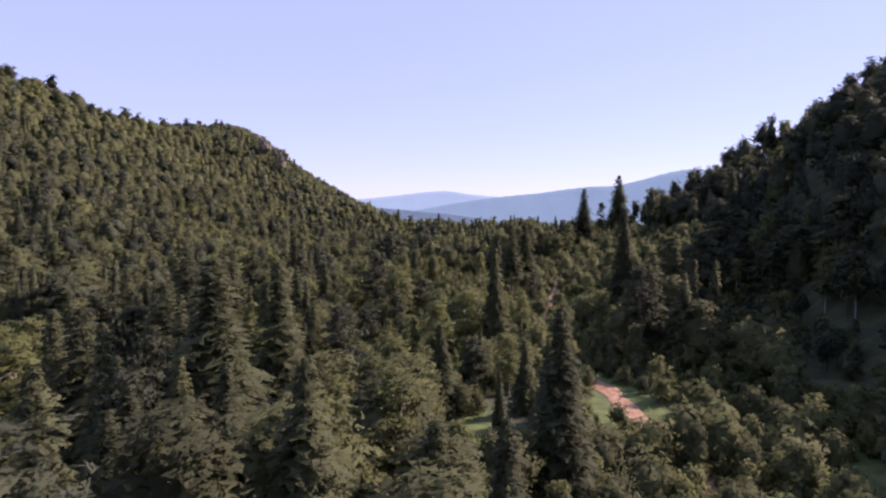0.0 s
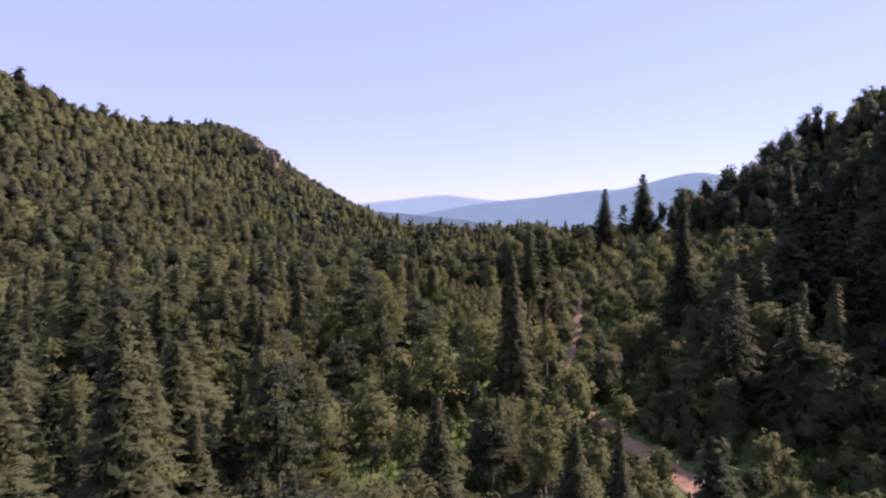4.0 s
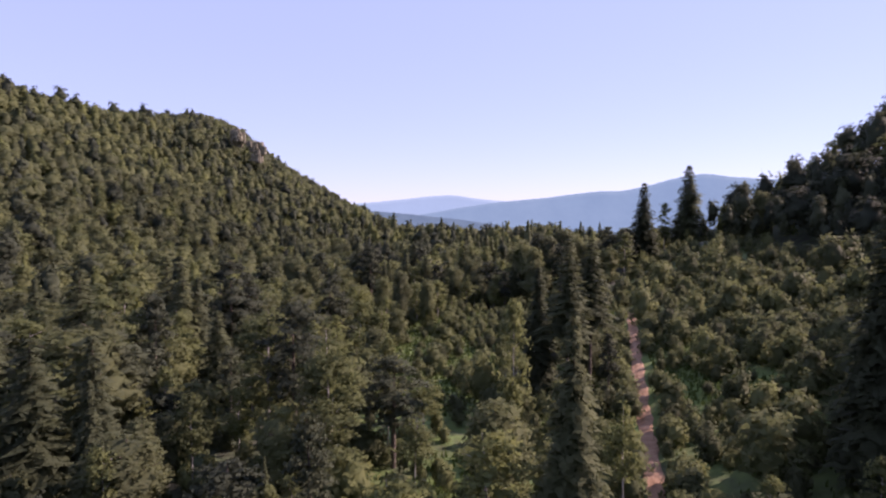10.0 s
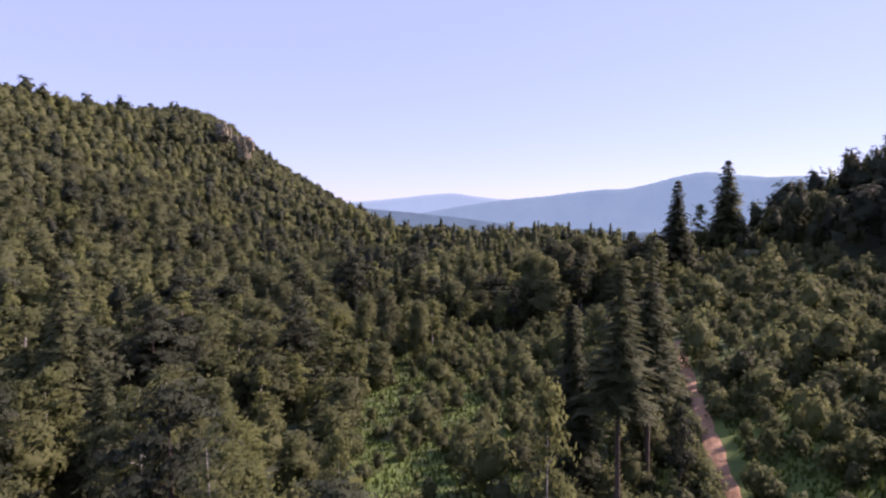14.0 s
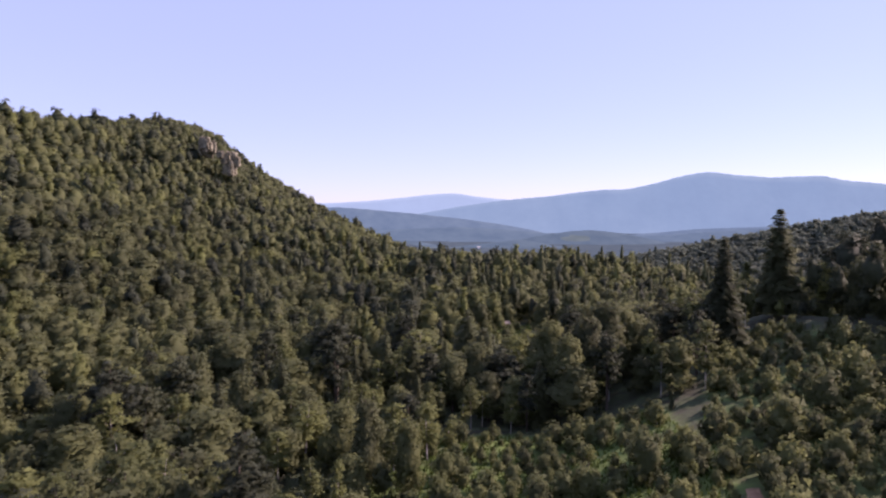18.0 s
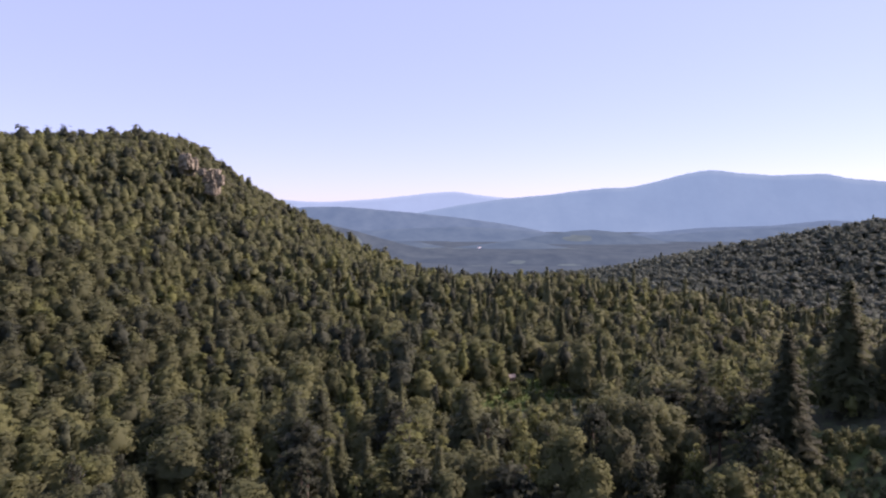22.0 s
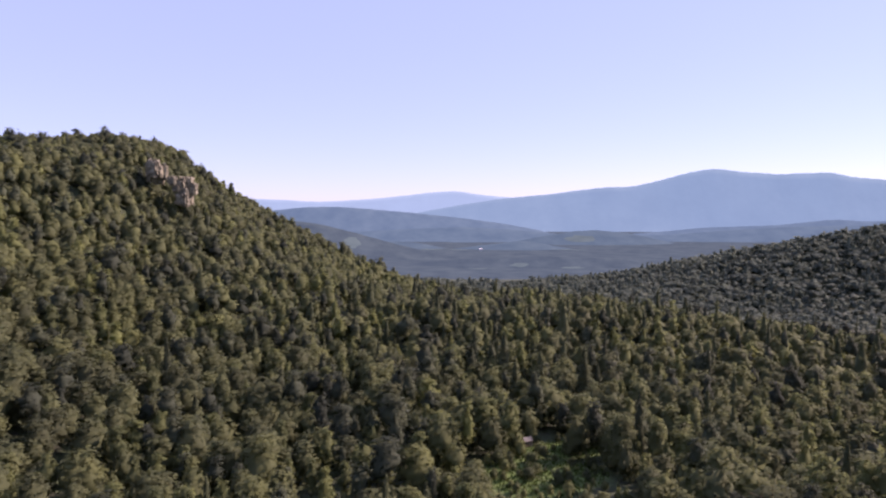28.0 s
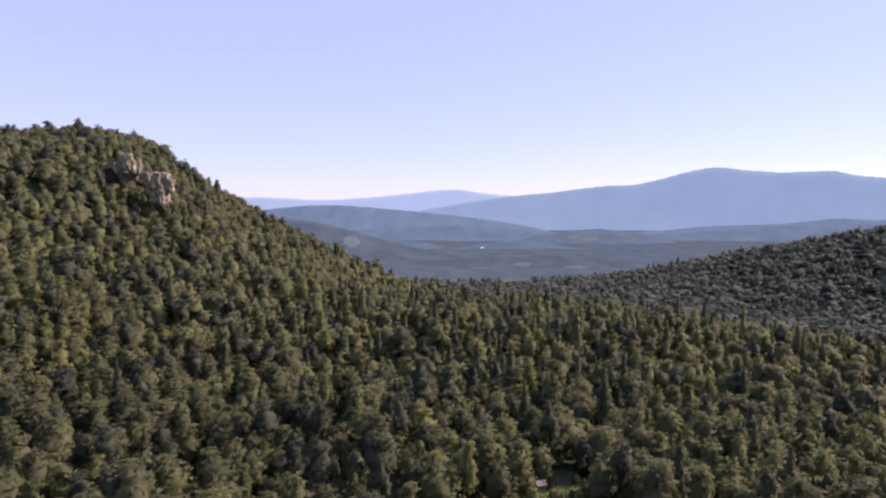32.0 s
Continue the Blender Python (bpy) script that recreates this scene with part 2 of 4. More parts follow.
def track_x(y):
    return np.interp(y, [-40, 20, 68, 79, 93, 111, 127, 149, 168, 180, 205, 230, 260], [27, 24, 20.4, 20, 16.5, 16, 20, 25.2, 30, 33, 41, 52, 66])


def meadow(x, y):
    """Open grass: 1 in the clearings."""
    m = np.zeros_like(np.asarray(x, float))
    for cx, cy, rx, ry in ((9, 95, 12, 4.5), (3, 66, 2.6, 8), (-5, 88, 11, 8), (0, 158, 7, 20), (4.5, 182, 4.5, 26), (21, 303, 14, 11), (26, 318, 12, 6), (3, 128, 4, 12)):
        m = np.maximum(m, 1 - sm(0.7, 1.15, np.hypot((x - cx) / rx, (y - cy) / ry)))
    return m


def cleared(x, y):
    """The cleared slope east of the track, grown over with bushes."""
    east = np.interp(y, [104, 120, 140, 160, 200, 215, 228, 245], [24, 46, 66, 78, 78, 72, 65, 54])
    return (x > track_x(y) - 4 * (y > 188)) & (x < east) & (y > 108) & (y < 240)


gx = np.concatenate([[-4500, -3200, -2200, -1500, -1000, -700, -500, -400, -340], np.arange(-300, -40, 4.0), np.arange(-40, 90, 2.0), np.arange(90, 301, 4.0), [340, 400, 500, 700, 1000, 1500, 2200, 3200, 4500]])
gy = np.concatenate([[-1500, -900, -500, -300, -200, -120, -60], np.arange(-20, 340, 2.0), np.arange(340, 620, 4.0), np.arange(640, 1400, 25), [1500, 1700, 2000, 2400, 2900, 3500, 4200, 4900]])
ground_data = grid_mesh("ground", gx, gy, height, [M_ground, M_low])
GX, GY = np.meshgrid(gx, gy)
bare = np.maximum(meadow(GX, GY), 0.6 * cleared(GX, GY))
bare = np.maximum(bare, 0.6 * (1 - sm(2.0, 4.5, np.abs(GX - track_x(GY)))) * (GY < 190))
bare = np.maximum(bare, 0.9 * ((GX > -10) & (GX < 36) & (GY > 126) & (GY < 218)))
bare = np.maximum(bare, 0.85 * ((GX > -10) & (GX < 14) & (GY > 84) & (GY < 128)))
bare = np.maximum(bare, 0.7 * ((GX > 10) & (GX < 42) & (GY > 24) & (GY < 100)))
ground_data.attributes.new("open_ground", "FLOAT", "POINT").data.foreach_set("value", bare.ravel().astype(np.float32))
# far ground takes the low-country colour, with haze painted into its emission
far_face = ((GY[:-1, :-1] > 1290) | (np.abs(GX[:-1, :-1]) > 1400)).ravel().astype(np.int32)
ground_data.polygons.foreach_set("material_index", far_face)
ground = tagged(new("ground", ground_data), "mossy brown-green forest floor and grass of a mountain valley", "ground", kind="structure")

# the gravel track: two worn ruts with a raised middle
ty = np.arange(-30, 187, 1.0)
across = np.array([-0.85, -0.72, -0.5, -0.2, 0.2, 0.5, 0.72, 0.85])
dip = np.array([-0.02, 0.07, 0.03, 0.10, 0.10, 0.03, 0.07, -0.02])
TX = track_x(ty)
slope = np.gradient(TX, ty)
edge = 1 + 0.16 * np.sin(ty * 0.9) + 0.1 * np.sin(ty * 2.3 + 1)
wide = edge * np.interp(ty, [60, 80, 110], [1.5, 1.4, 0.85])
PX = TX[:, None] + across[None] * wide[:, None] / np.sqrt(1 + slope[:, None] ** 2)
PY = ty[:, None] - across[None] * wide[:, None] * slope[:, None] / np.sqrt(1 + slope[:, None] ** 2)
PZ = height(PX, PY) + dip[None] + 0.05
ti = np.arange(PX.size).reshape(PX.shape)
tagged(new("road", mesh_from("road", np.stack([PX, PY, PZ], -1).reshape(-1, 3), np.stack([ti[:-1, :-1], ti[:-1, 1:], ti[1:, 1:], ti[1:, :-1]], -1).reshape(-1, 4), [M_track], True)), "narrow reddish gravel forest track with worn ruts", "track", kind="structure")


# ---- far ranges ----
def range_of_hills(name, label, dist, depth, pts, foot, mat, seed, rough=1.0):
    """A mountain range: its crest is given by rough points (x, z) at the distance dist; slopes on both sides with spurs and gullies."""
    rng = np.random.default_rng(seed)
    px, pz = zip(*pts)
    xs = np.linspace(px[0], px[-1], 260)
    v = np.linspace(-1, 1, 25)
    X, Vv = np.meshgrid(xs, v)
    top = np.interp(xs, px, pz)
    pad = np.pad(top, 4, mode="edge")
    top = np.convolve(pad, np.hanning(11)[1:-1] / np.hanning(11).sum(), "valid")
    top = np.broadcast_to(top, X.shape)
    h = top - foot
    spur = np.zeros_like(X)
    for s, amp in ((420, 0.20), (260, 0.05)):
        spur += amp * np.sin(X / s * 2.2 + rng.uniform(0, 6) + 1.5 * np.sin(X / s * 0.8 + rng.uniform(0, 6)) + 0.9 * Vv)
    prof = (1 - np.abs(Vv)) ** 1.15
    Z = foot + h * prof * (1 + spur * np.abs(Vv) * 1.1) + rough * h * 0.005 * np.sin(X / 31 + 2 * np.sin(X / 17.0))
    Y = dist + Vv * depth + 0.25 * depth * spur
    V = np.stack([X, Y, Z], -1).reshape(-1, 3)
    i = np.arange(V.shape[0]).reshape(X.shape)
    F = np.stack([i[:-1, :-1], i[:-1, 1:], i[1:, 1:], i[1:, :-1]], -1).reshape(-1, 4)
    return tagged(new(name, mesh_from(name, V, F, [mat], True)), label, "mountain", kind="structure")


def crest(dist, pts, cx=801.0, hy=357.0, eye=(3.7, 200.0, 28.4), f=1162.0):
    """Crest points of a far range from bearings (steps right of the path's end heading and up)."""
    return [(eye[0] + (x - cx) / f * (dist - eye[1]), eye[2] + (hy - y) / f * (dist - eye[1])) for x, y in pts]


range_of_hills("backdrop_far_range", "mountain range on the far horizon, pale blue with painted haze", 4720, 150, crest(4720, [(-400, 356), (300, 354), (470, 349), (560, 355), (640, 351), (690, 347), (740, 341), (805, 334), (840, 341), (900, 347), (1100, 350), (2200, 352)]), -160, M_far, 3)
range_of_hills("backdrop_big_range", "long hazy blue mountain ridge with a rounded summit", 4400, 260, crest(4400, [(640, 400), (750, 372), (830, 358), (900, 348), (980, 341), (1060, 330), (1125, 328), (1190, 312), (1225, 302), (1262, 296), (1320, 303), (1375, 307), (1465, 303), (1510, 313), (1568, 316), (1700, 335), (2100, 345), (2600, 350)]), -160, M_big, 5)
range_of_hills("backdrop_west_range", "wooded ridge across the low country, dark blue with painted haze", 3300, 300, crest(3300, [(-600, 380), (200, 376), (430, 376), (490, 369), (540, 364), (600, 363), (650, 367), (720, 373), (800, 381), (880, 391), (960, 405), (1010, 420)]), -150, M_near_blue, 7)
range_of_hills("backdrop_east_range", "wooded foothill in front of the big ridge, blue with painted haze", 3500, 250, crest(3500, [(930, 424), (1020, 416), (1060, 413), (1110, 412), (1180, 407), (1250, 400), (1380, 396), (1480, 386), (1540, 390), (1650, 385), (1900, 375), (2400, 370)]), -150, M_near_blue, 9)

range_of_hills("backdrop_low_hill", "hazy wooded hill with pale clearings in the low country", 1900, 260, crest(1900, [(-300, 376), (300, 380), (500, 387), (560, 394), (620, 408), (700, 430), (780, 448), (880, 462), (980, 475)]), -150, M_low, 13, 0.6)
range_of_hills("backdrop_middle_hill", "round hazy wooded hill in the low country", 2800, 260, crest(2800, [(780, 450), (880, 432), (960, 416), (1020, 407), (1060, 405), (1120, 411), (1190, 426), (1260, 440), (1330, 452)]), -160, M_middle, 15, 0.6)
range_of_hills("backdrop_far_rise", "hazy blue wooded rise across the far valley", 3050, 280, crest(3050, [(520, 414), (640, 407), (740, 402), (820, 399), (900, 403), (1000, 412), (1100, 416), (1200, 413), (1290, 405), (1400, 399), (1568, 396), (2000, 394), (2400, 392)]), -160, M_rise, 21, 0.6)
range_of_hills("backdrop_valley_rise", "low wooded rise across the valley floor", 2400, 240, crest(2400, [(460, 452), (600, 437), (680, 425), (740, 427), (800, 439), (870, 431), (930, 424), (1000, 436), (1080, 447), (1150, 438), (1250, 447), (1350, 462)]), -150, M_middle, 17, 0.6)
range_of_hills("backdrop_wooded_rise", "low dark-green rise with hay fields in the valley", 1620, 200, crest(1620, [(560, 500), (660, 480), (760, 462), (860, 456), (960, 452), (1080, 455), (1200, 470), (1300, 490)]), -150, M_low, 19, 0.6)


def ground_under(px, py):
    """Height of the highest land below a place in the low country."""
    best = float(height(px, py))
    for ob in LOW_LAND:
        hit, place, _, _ = ob.ray_cast(Vector((px, py, 500)), Vector((0, 0, -1)))
        if hit:
            best = max(best, place.z)
    return best


LOW_LAND = [ob for ob in scene.objects if ob.name in ("backdrop_low_hill", "backdrop_middle_hill", "backdrop_valley_rise", "backdrop_wooded_rise")]


def field(x, y, rx, ry, seed):
    """A pale field on the low country, lying on what is below it."""
    rng = np.random.default_rng(seed)
    q = np.linspace(0, 2 * np.pi, 18, endpoint=False)
    rr = rng.uniform(0.7, 1.1, 18)
    P = np.stack([x + rx * rr * np.cos(q), y + ry * rr * np.sin(q)], 1)
    V = np.concatenate([[[x, y]], P])
    V = np.column_stack([V, [ground_under(px, py) + 0.6 for px, py in V]])
    F = np.array([(0, i + 1, (i + 1) % 18 + 1) for i in range(18)])
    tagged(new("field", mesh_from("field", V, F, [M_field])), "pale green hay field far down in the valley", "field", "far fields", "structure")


# ---- trees ----
RNG = np.random.default_rng(11)


def leaf_tris(P, size, rng, up=0.35, out=None):
    """One triangle of foliage at each place, turned at random, facing somewhat up and outwards. Gives places, faces and the soft normals of the crown."""
    n = len(P)
    nrm = rng.normal(size=(n, 3))
    nrm += 1.5 * out
    nrm[:, 2] += up
    soft = 0.8 * out + (0, 0, up) + 0.3 * rng.normal(size=(n, 3))
    soft /= np.linalg.norm(soft, axis=1, keepdims=True) + 1e-9
    nrm /= np.linalg.norm(nrm, axis=1, keepdims=True) + 1e-9
    nrm *= np.where((nrm * soft).sum(1, keepdims=True) < 0, -1, 1)
    t = np.cross(nrm, rng.normal(size=(n, 3)))
    t /= np.linalg.norm(t, axis=1, keepdims=True) + 1e-9
    b = np.cross(nrm, t)
    s = np.asarray(size) * rng.uniform(0.7, 1.3, n)
    s = s[:, None]
    V = np.stack([P + t * s * 0.6, P - t * s * 0.35 + b * s * 0.5, P - t * s * 0.35 - b * s * 0.5], 1).reshape(-1, 3)
    return V, np.arange(3 * n).reshape(n, 3), np.repeat(soft, 3, axis=0)


def soften(me, normals):
    """Let light fall on the foliage as on the whole crown."""
    me.attributes.new("custom_normal", "FLOAT_VECTOR", "POINT").data.foreach_set("vector", np.asarray(normals, np.float32).ravel())
    me.update()
    return me


def trunk_mesh(h, r, sides, bend=0.0, limbs=0, spread=1.0, rng=None):
    """Tapered trunk, with a few limbs."""
    V, F = [], []

    def tube(a, b, ra, rb, k):
        o = len(V)
        a, b = np.array(a, float), np.array(b, float)
        d = (b - a) / np.linalg.norm(b - a)
        u = np.cross(d, (0.3, 0.9, 0.1))
        u /= np.linalg.norm(u)
        w = np.cross(d, u)
        for c, rr in ((a, ra), (b, rb)):
            for j in range(k):
                q = 2 * np.pi * j / k
                V.append(c + rr * (np.cos(q) * u + np.sin(q) * w))
        for j in range(k):
            j2 = (j + 1) % k
            F.append((o + j, o + j2, o + k + j2))
            F.append((o + j, o + k + j2, o + k + j))

    tube((0, 0, -0.6), (bend * 0.4, 0, h * 0.45), r * 1.15, r * 0.7, sides)
    tube((bend * 0.4, 0, h * 0.45), (bend, 0.3 * bend, h * 0.96), r * 0.7, r * 0.1, sides)
    for j in range(limbs):
        q, z = j * 2.4, h * (0.35 + 0.5 * j / max(limbs, 1))
        tube((bend * z / h, 0, z), (bend * z / h + spread * np.cos(q), spread * np.sin(q), z + spread * 0.7), r * 0.35, r * 0.08, 3)
    return np.array(V), np.array(F)


def spruce_crown(rng, h, r, whorls, per, tri, size, full):
    """Whorls of drooping boughs that shorten to the tip; each bough is a flat tapering spray with hanging side sprays."""
    V, N = [], []
    for k in range(whorls):
        u = (k + rng.uniform(-0.25, 0.25)) / whorls
        z = h * (0.10 + 0.895 * u)
        length = r * 1.08 * (1 - u) ** 0.82 * rng.uniform(0.8, 1.15) + 0.10
        count = max(3, int(per * (1 - 0.55 * u)))
        first = rng.uniform(0, 6.28)
        for j in range(count):
            q = first + 2 * np.pi * (j + rng.uniform(-0.35, 0.35)) / count
            ln = length * rng.uniform(0.6, 1.15)
            d = np.array([np.cos(q), np.sin(q), 0.0])
            w = np.array([-np.sin(q), np.cos(q), 0.0])
            droop = rng.uniform(0.22, 0.5) - 1.3 * max(0.0, u - 0.8) / 0.2
            mid, tip = d * ln * 0.55 + (0, 0, -droop * ln * 0.45), d * ln + (0, 0, -droop * ln * 0.8)
            wide = (0.26 * ln + 0.16) * rng.uniform(0.8, 1.2) * full
            o = np.array([0, 0, z])
            V += [o, o + mid + w * wide, o + tip, o, o + tip, o + mid - w * wide]
            nn = d * 0.5 + np.array([0, 0, 0.8])
            N += [nn + w * 0.3] * 3 + [nn - w * 0.3] * 3
            for s in range(tri):  # side sprays hang from the bough to either side
                e = (s + rng.uniform(0.2, 0.9)) / tri
                p = o + d * ln * e + np.array([0, 0, -droop * ln * e ** 1.2])
                way = d * 0.65 + w * rng.choice((-1, 1)) * rng.uniform(0.35, 1.0) + np.array([0, 0, rng.uniform(-0.75, -0.1)])
                reach = (size * (1.25 - 0.55 * u) + 0.12 * ln) * rng.uniform(0.7, 1.2)
                edge = np.cross(way, rng.normal(size=3))
                edge *= 0.34 * reach / (np.linalg.norm(edge) + 1e-6)
                V += [p + edge, p - edge, p + way * reach]
                N += [nn + way * 0.25] * 3
    V, N = np.array(V, float), np.array(N, float)
    F = np.arange(len(V)).reshape(-1, 3)
    g = np.cross(V[1::3] - V[0::3], V[2::3] - V[0::3])
    turned = (g * N[0::3]).sum(1) < 0
    F[turned] = F[turned][:, ::-1]
    N += 0.15 * rng.normal(size=N.shape)
    N /= np.linalg.norm(N, axis=1, keepdims=True)
    return V, F, N


@functools.lru_cache(None)
def ball(level):
    """Directions and faces of a fine ball."""
    bm = bmesh.new()
    bmesh.ops.create_icosphere(bm, subdivisions=level, radius=1.0)
    d = np.array([v.co for v in bm.verts])
    f = np.array([[v.index for v in q.verts] for q in bm.faces])
    bm.free()
    return d, f


def smooth_normals(V, F):
    g = np.cross(V[F[:, 1]] - V[F[:, 0]], V[F[:, 2]] - V[F[:, 0]])
    N = np.zeros_like(V)
    for k in range(3):
        np.add.at(N, F[:, k], g)
    return N / (np.linalg.norm(N, axis=1, keepdims=True) + 1e-9)


def with_core(leaves, V, F, lift=0.25):
    """Leaves round the closed inner mass of a crown; the last value marks the inner mass."""
    lv, lf, ln = leaves
    N = smooth_normals(V, F) + (0, 0, lift)
    N /= np.linalg.norm(N, axis=1, keepdims=True)
    return np.concatenate([lv, V]), np.concatenate([lf, F + len(lv)]), np.concatenate([ln, N]), np.concatenate([np.zeros(len(lv)), np.ones(len(V))])


def broad_crown(rng, h, r, n, size, base=0.25, lobes=9, stretch=1.0, core=0.88):
    """Uneven crown: lobes of leaf clumps round the limbs, with gaps between."""
    c = []
    for j in range(lobes):
        q = rng.uniform(0, 2 * np.pi)
        u = rng.uniform(0, 1)
        rad = r * 0.62 * np.sqrt(rng.uniform(0.05, 1)) * (1 - 0.65 * max(0, u - 0.45) / 0.55)
        c.append((rad * np.cos(q), rad * np.sin(q), h * (base + (0.95 - base) * u * 0.93), r * rng.uniform(0.26, 0.5) * (1 - 0.3 * u)))
    c.append((0, 0, h * 0.84, r * 0.42))
    c.append((0, 0, h * (0.5 + 0.4 * base), r * 0.62))
    c = np.array(c)
    i = rng.choice(len(c), n, p=c[:, 3] ** 1.5 / (c[:, 3] ** 1.5).sum())
    v = rng.normal(size=(n, 3))
    v /= np.linalg.norm(v, axis=1, keepdims=True)
    rad = c[i, 3] * rng.uniform(0.75, 1.3, n)
    P = c[i, :3] + v * rad[:, None] * (1, 1, 0.95 * stretch)
    whole = (P - (0, 0, 0.5 * h)) / (r, r, 0.5 * h)
    leaves = leaf_tris(P, np.full(n, size), rng, 0.35, 0.5 * v + 0.9 * whole)
    # the inner mass follows the lobes
    d, F = ball(3 if n > 900 else 2 if n > 50 else 1)
    mid = np.array([0, 0, h * (0.5 + 0.4 * base)])
    to = c[:, :3] - mid
    along = d @ to.T
    reach = along + np.sqrt(np.maximum(c[None, :, 3] ** 2 - (to ** 2).sum(1)[None] + along ** 2, 0))
    reach = np.where(c[None, :, 3] ** 2 - (to ** 2).sum(1)[None] + along ** 2 > 0, reach, 0).max(1)
    R = core * np.maximum(reach, 0.35 * r) * rng.uniform(0.8, 1.08, len(d))
    return with_core(leaves, mid + d * R[:, None], F)


def airy_crown(rng, h, r, n, size, base, limbs, spray):
    """Thin crown: leaves along many slender limbs that rise from the trunk, with sky showing between the sprays."""
    u = np.sort(rng.uniform(0, 1, limbs))
    q = np.arange(limbs) * 2.4 + rng.uniform(-0.5, 0.5, limbs)
    ln = r * (0.45 + 0.75 * np.sin(np.pi * (0.12 + 0.8 * u))) * rng.uniform(0.55, 1.1, limbs) * (1 - 0.5 * u ** 3)
    z0 = h * (base + (0.97 - base) * u)
    i = rng.choice(limbs, n, p=(ln + 0.3) / (ln + 0.3).sum())
    e = rng.uniform(0.15, 1.0, n) ** 0.75
    d = np.stack([np.cos(q), np.sin(q), np.zeros(limbs)], 1)[i]
    lift = rng.uniform(0.05, 0.5, limbs)[i]
    P = d * (ln[i] * e)[:, None]
    P[:, 2] = z0[i] + ln[i] * e * lift - 0.35 * ln[i] * e ** 2
    out = rng.normal(size=(n, 3))
    P += out * spray * (0.5 + 0.8 * e[:, None]) * (1, 1, 0.6)
    return leaf_tris(P, np.full(n, size), rng, 0.6, out / np.linalg.norm(out, axis=1, keepdims=True) * 0.5 + d * 0.4)


def crown_of(kind, lod, seed):
    """Leaves of a tree of unit scale (its true size in metres). lod 0 is the finest."""
    rng = np.random.default_rng(seed)
    if kind == "spruce":  # whorls, boughs, sprays, size
        if lod >= 2:  # seen from far: sprays packed in a slim cone
            m, s = ((300, 1.2), (100, 1.7), (45, 2.2))[lod - 2]
            u = rng.uniform(0, 1, m) ** 1.35
            q = rng.uniform(0, 6.28, m)
            rad = 2.9 * (1 - u) ** 0.85 * rng.uniform(0.35, 1.05, m) * (1 + 0.22 * np.sin(u * 40))
            v = np.stack([np.cos(q), np.sin(q), np.full(m, 0.1)], 1)
            P = v * rad[:, None]
            P[:, 2] = 16.0 * (0.08 + 0.88 * u)
            leaves = leaf_tris(P, s * (1.15 - 0.6 * u), rng, 0.5, v)
            ring = np.array([0.10, 0.16, 0.3, 0.45, 0.6, 0.75, 0.88, 0.97])
            q = np.arange(8) * np.pi / 4
            rr = 1.7 * (1 - ring) ** 0.85 * np.array([0.3, 1, 1, 1, 1, 1, 1, 1])
            C = np.stack([np.outer(rr, np.cos(q)), np.outer(rr, np.sin(q)), np.repeat(16.0 * ring[:, None], 8, 1)], -1) * rng.uniform(0.65, 1.2, (8, 8, 1)) ** (1, 1, 0)
            i = np.arange(64).reshape(8, 8)
            j = np.roll(i, -1, 1)
            F = np.concatenate([np.stack([i[:-1], j[:-1], j[1:]], -1).reshape(-1, 3), np.stack([i[:-1], j[1:], i[1:]], -1).reshape(-1, 3)])
            return with_core(leaves, C.reshape(-1, 3), F)
        w, p, t, s = ((46, 12, 9, 0.5), (34, 9, 6, 0.7), (19, 7, 2, 1.0), (11, 5, 1, 1.6))[lod]
        return spruce_crown(rng, 16.0, 2.75, w, p, t, s, (1.15, 1.1, 1.5, 2.1)[lod])
    if kind == "tall_pine":  # boughs on the upper half of the trunk only
        cv, cf, cn = spruce_crown(rng, 16.0, 2.3, 30, 9, 8, 0.55, 1.0)
        cv[:, 2] = 16.0 * 0.4 + 0.6 * cv[:, 2]
        return cv, cf, cn
    if kind == "pine":
        n, s = ((2600, 0.46), (1100, 0.7), (320, 0.8), (75, 1.3), (34, 1.8))[lod]
        if lod >= 2:
            return broad_crown(rng, 15.0, 2.6, n, s, 0.36, 16)
        return airy_crown(rng, 15.0, 2.5, n, s, 0.36, (34, 30)[lod], 0.34)
    if kind == "birch":
        n, s = ((2600, 0.36), (1100, 0.55), (300, 0.75), (75, 1.2), (34, 1.7))[lod]
        if lod >= 2:
            return broad_crown(rng, 12.0, 2.2, n, s, 0.25, 16)
        return airy_crown(rng, 12.0, 2.1, n, s, 0.3, (44, 36)[lod], 0.3)
    if kind == "broadleaf":
        n, s = ((4600, 0.40), (2000, 0.55), (440, 0.82), (90, 1.25), (40, 1.7))[lod]
        return broad_crown(rng, 11.0, 3.1, n, s, 0.12, 24)
    n, s = ((1000, 0.26), (330, 0.42), (110, 0.8), (40, 1.3), (30, 1.5))[lod]
    return broad_crown(rng, 3.0, 1.7, n, s, 0.05, 12, 1.0, 0.72)


TRUNK = {"tall_pine": (16.0, 0.17, 0.2, 0, 1.0), "spruce": (16.0, 0.2, 0.0, 0, 1.0), "pine": (15.0, 0.22, 0.5, 6, 1.6), "birch": (12.0, 0.12, 0.6, 9, 1.1), "broadleaf": (11.0, 0.2, 0.5, 6, 1.8), "bush": (2.0, 0.06, 0.2, 4, 0.8)}
LEAF = {"tall_pine": M_spruce, "spruce": M_spruce, "pine": M_pine_shade, "birch": M_birch, "broadleaf": M_broad, "bush": M_bush}
BARK = {"tall_pine": M_bark, "spruce": M_bark, "pine": M_bark, "birch": M_white_bark, "broadleaf": M_bark, "bush": M_bark}
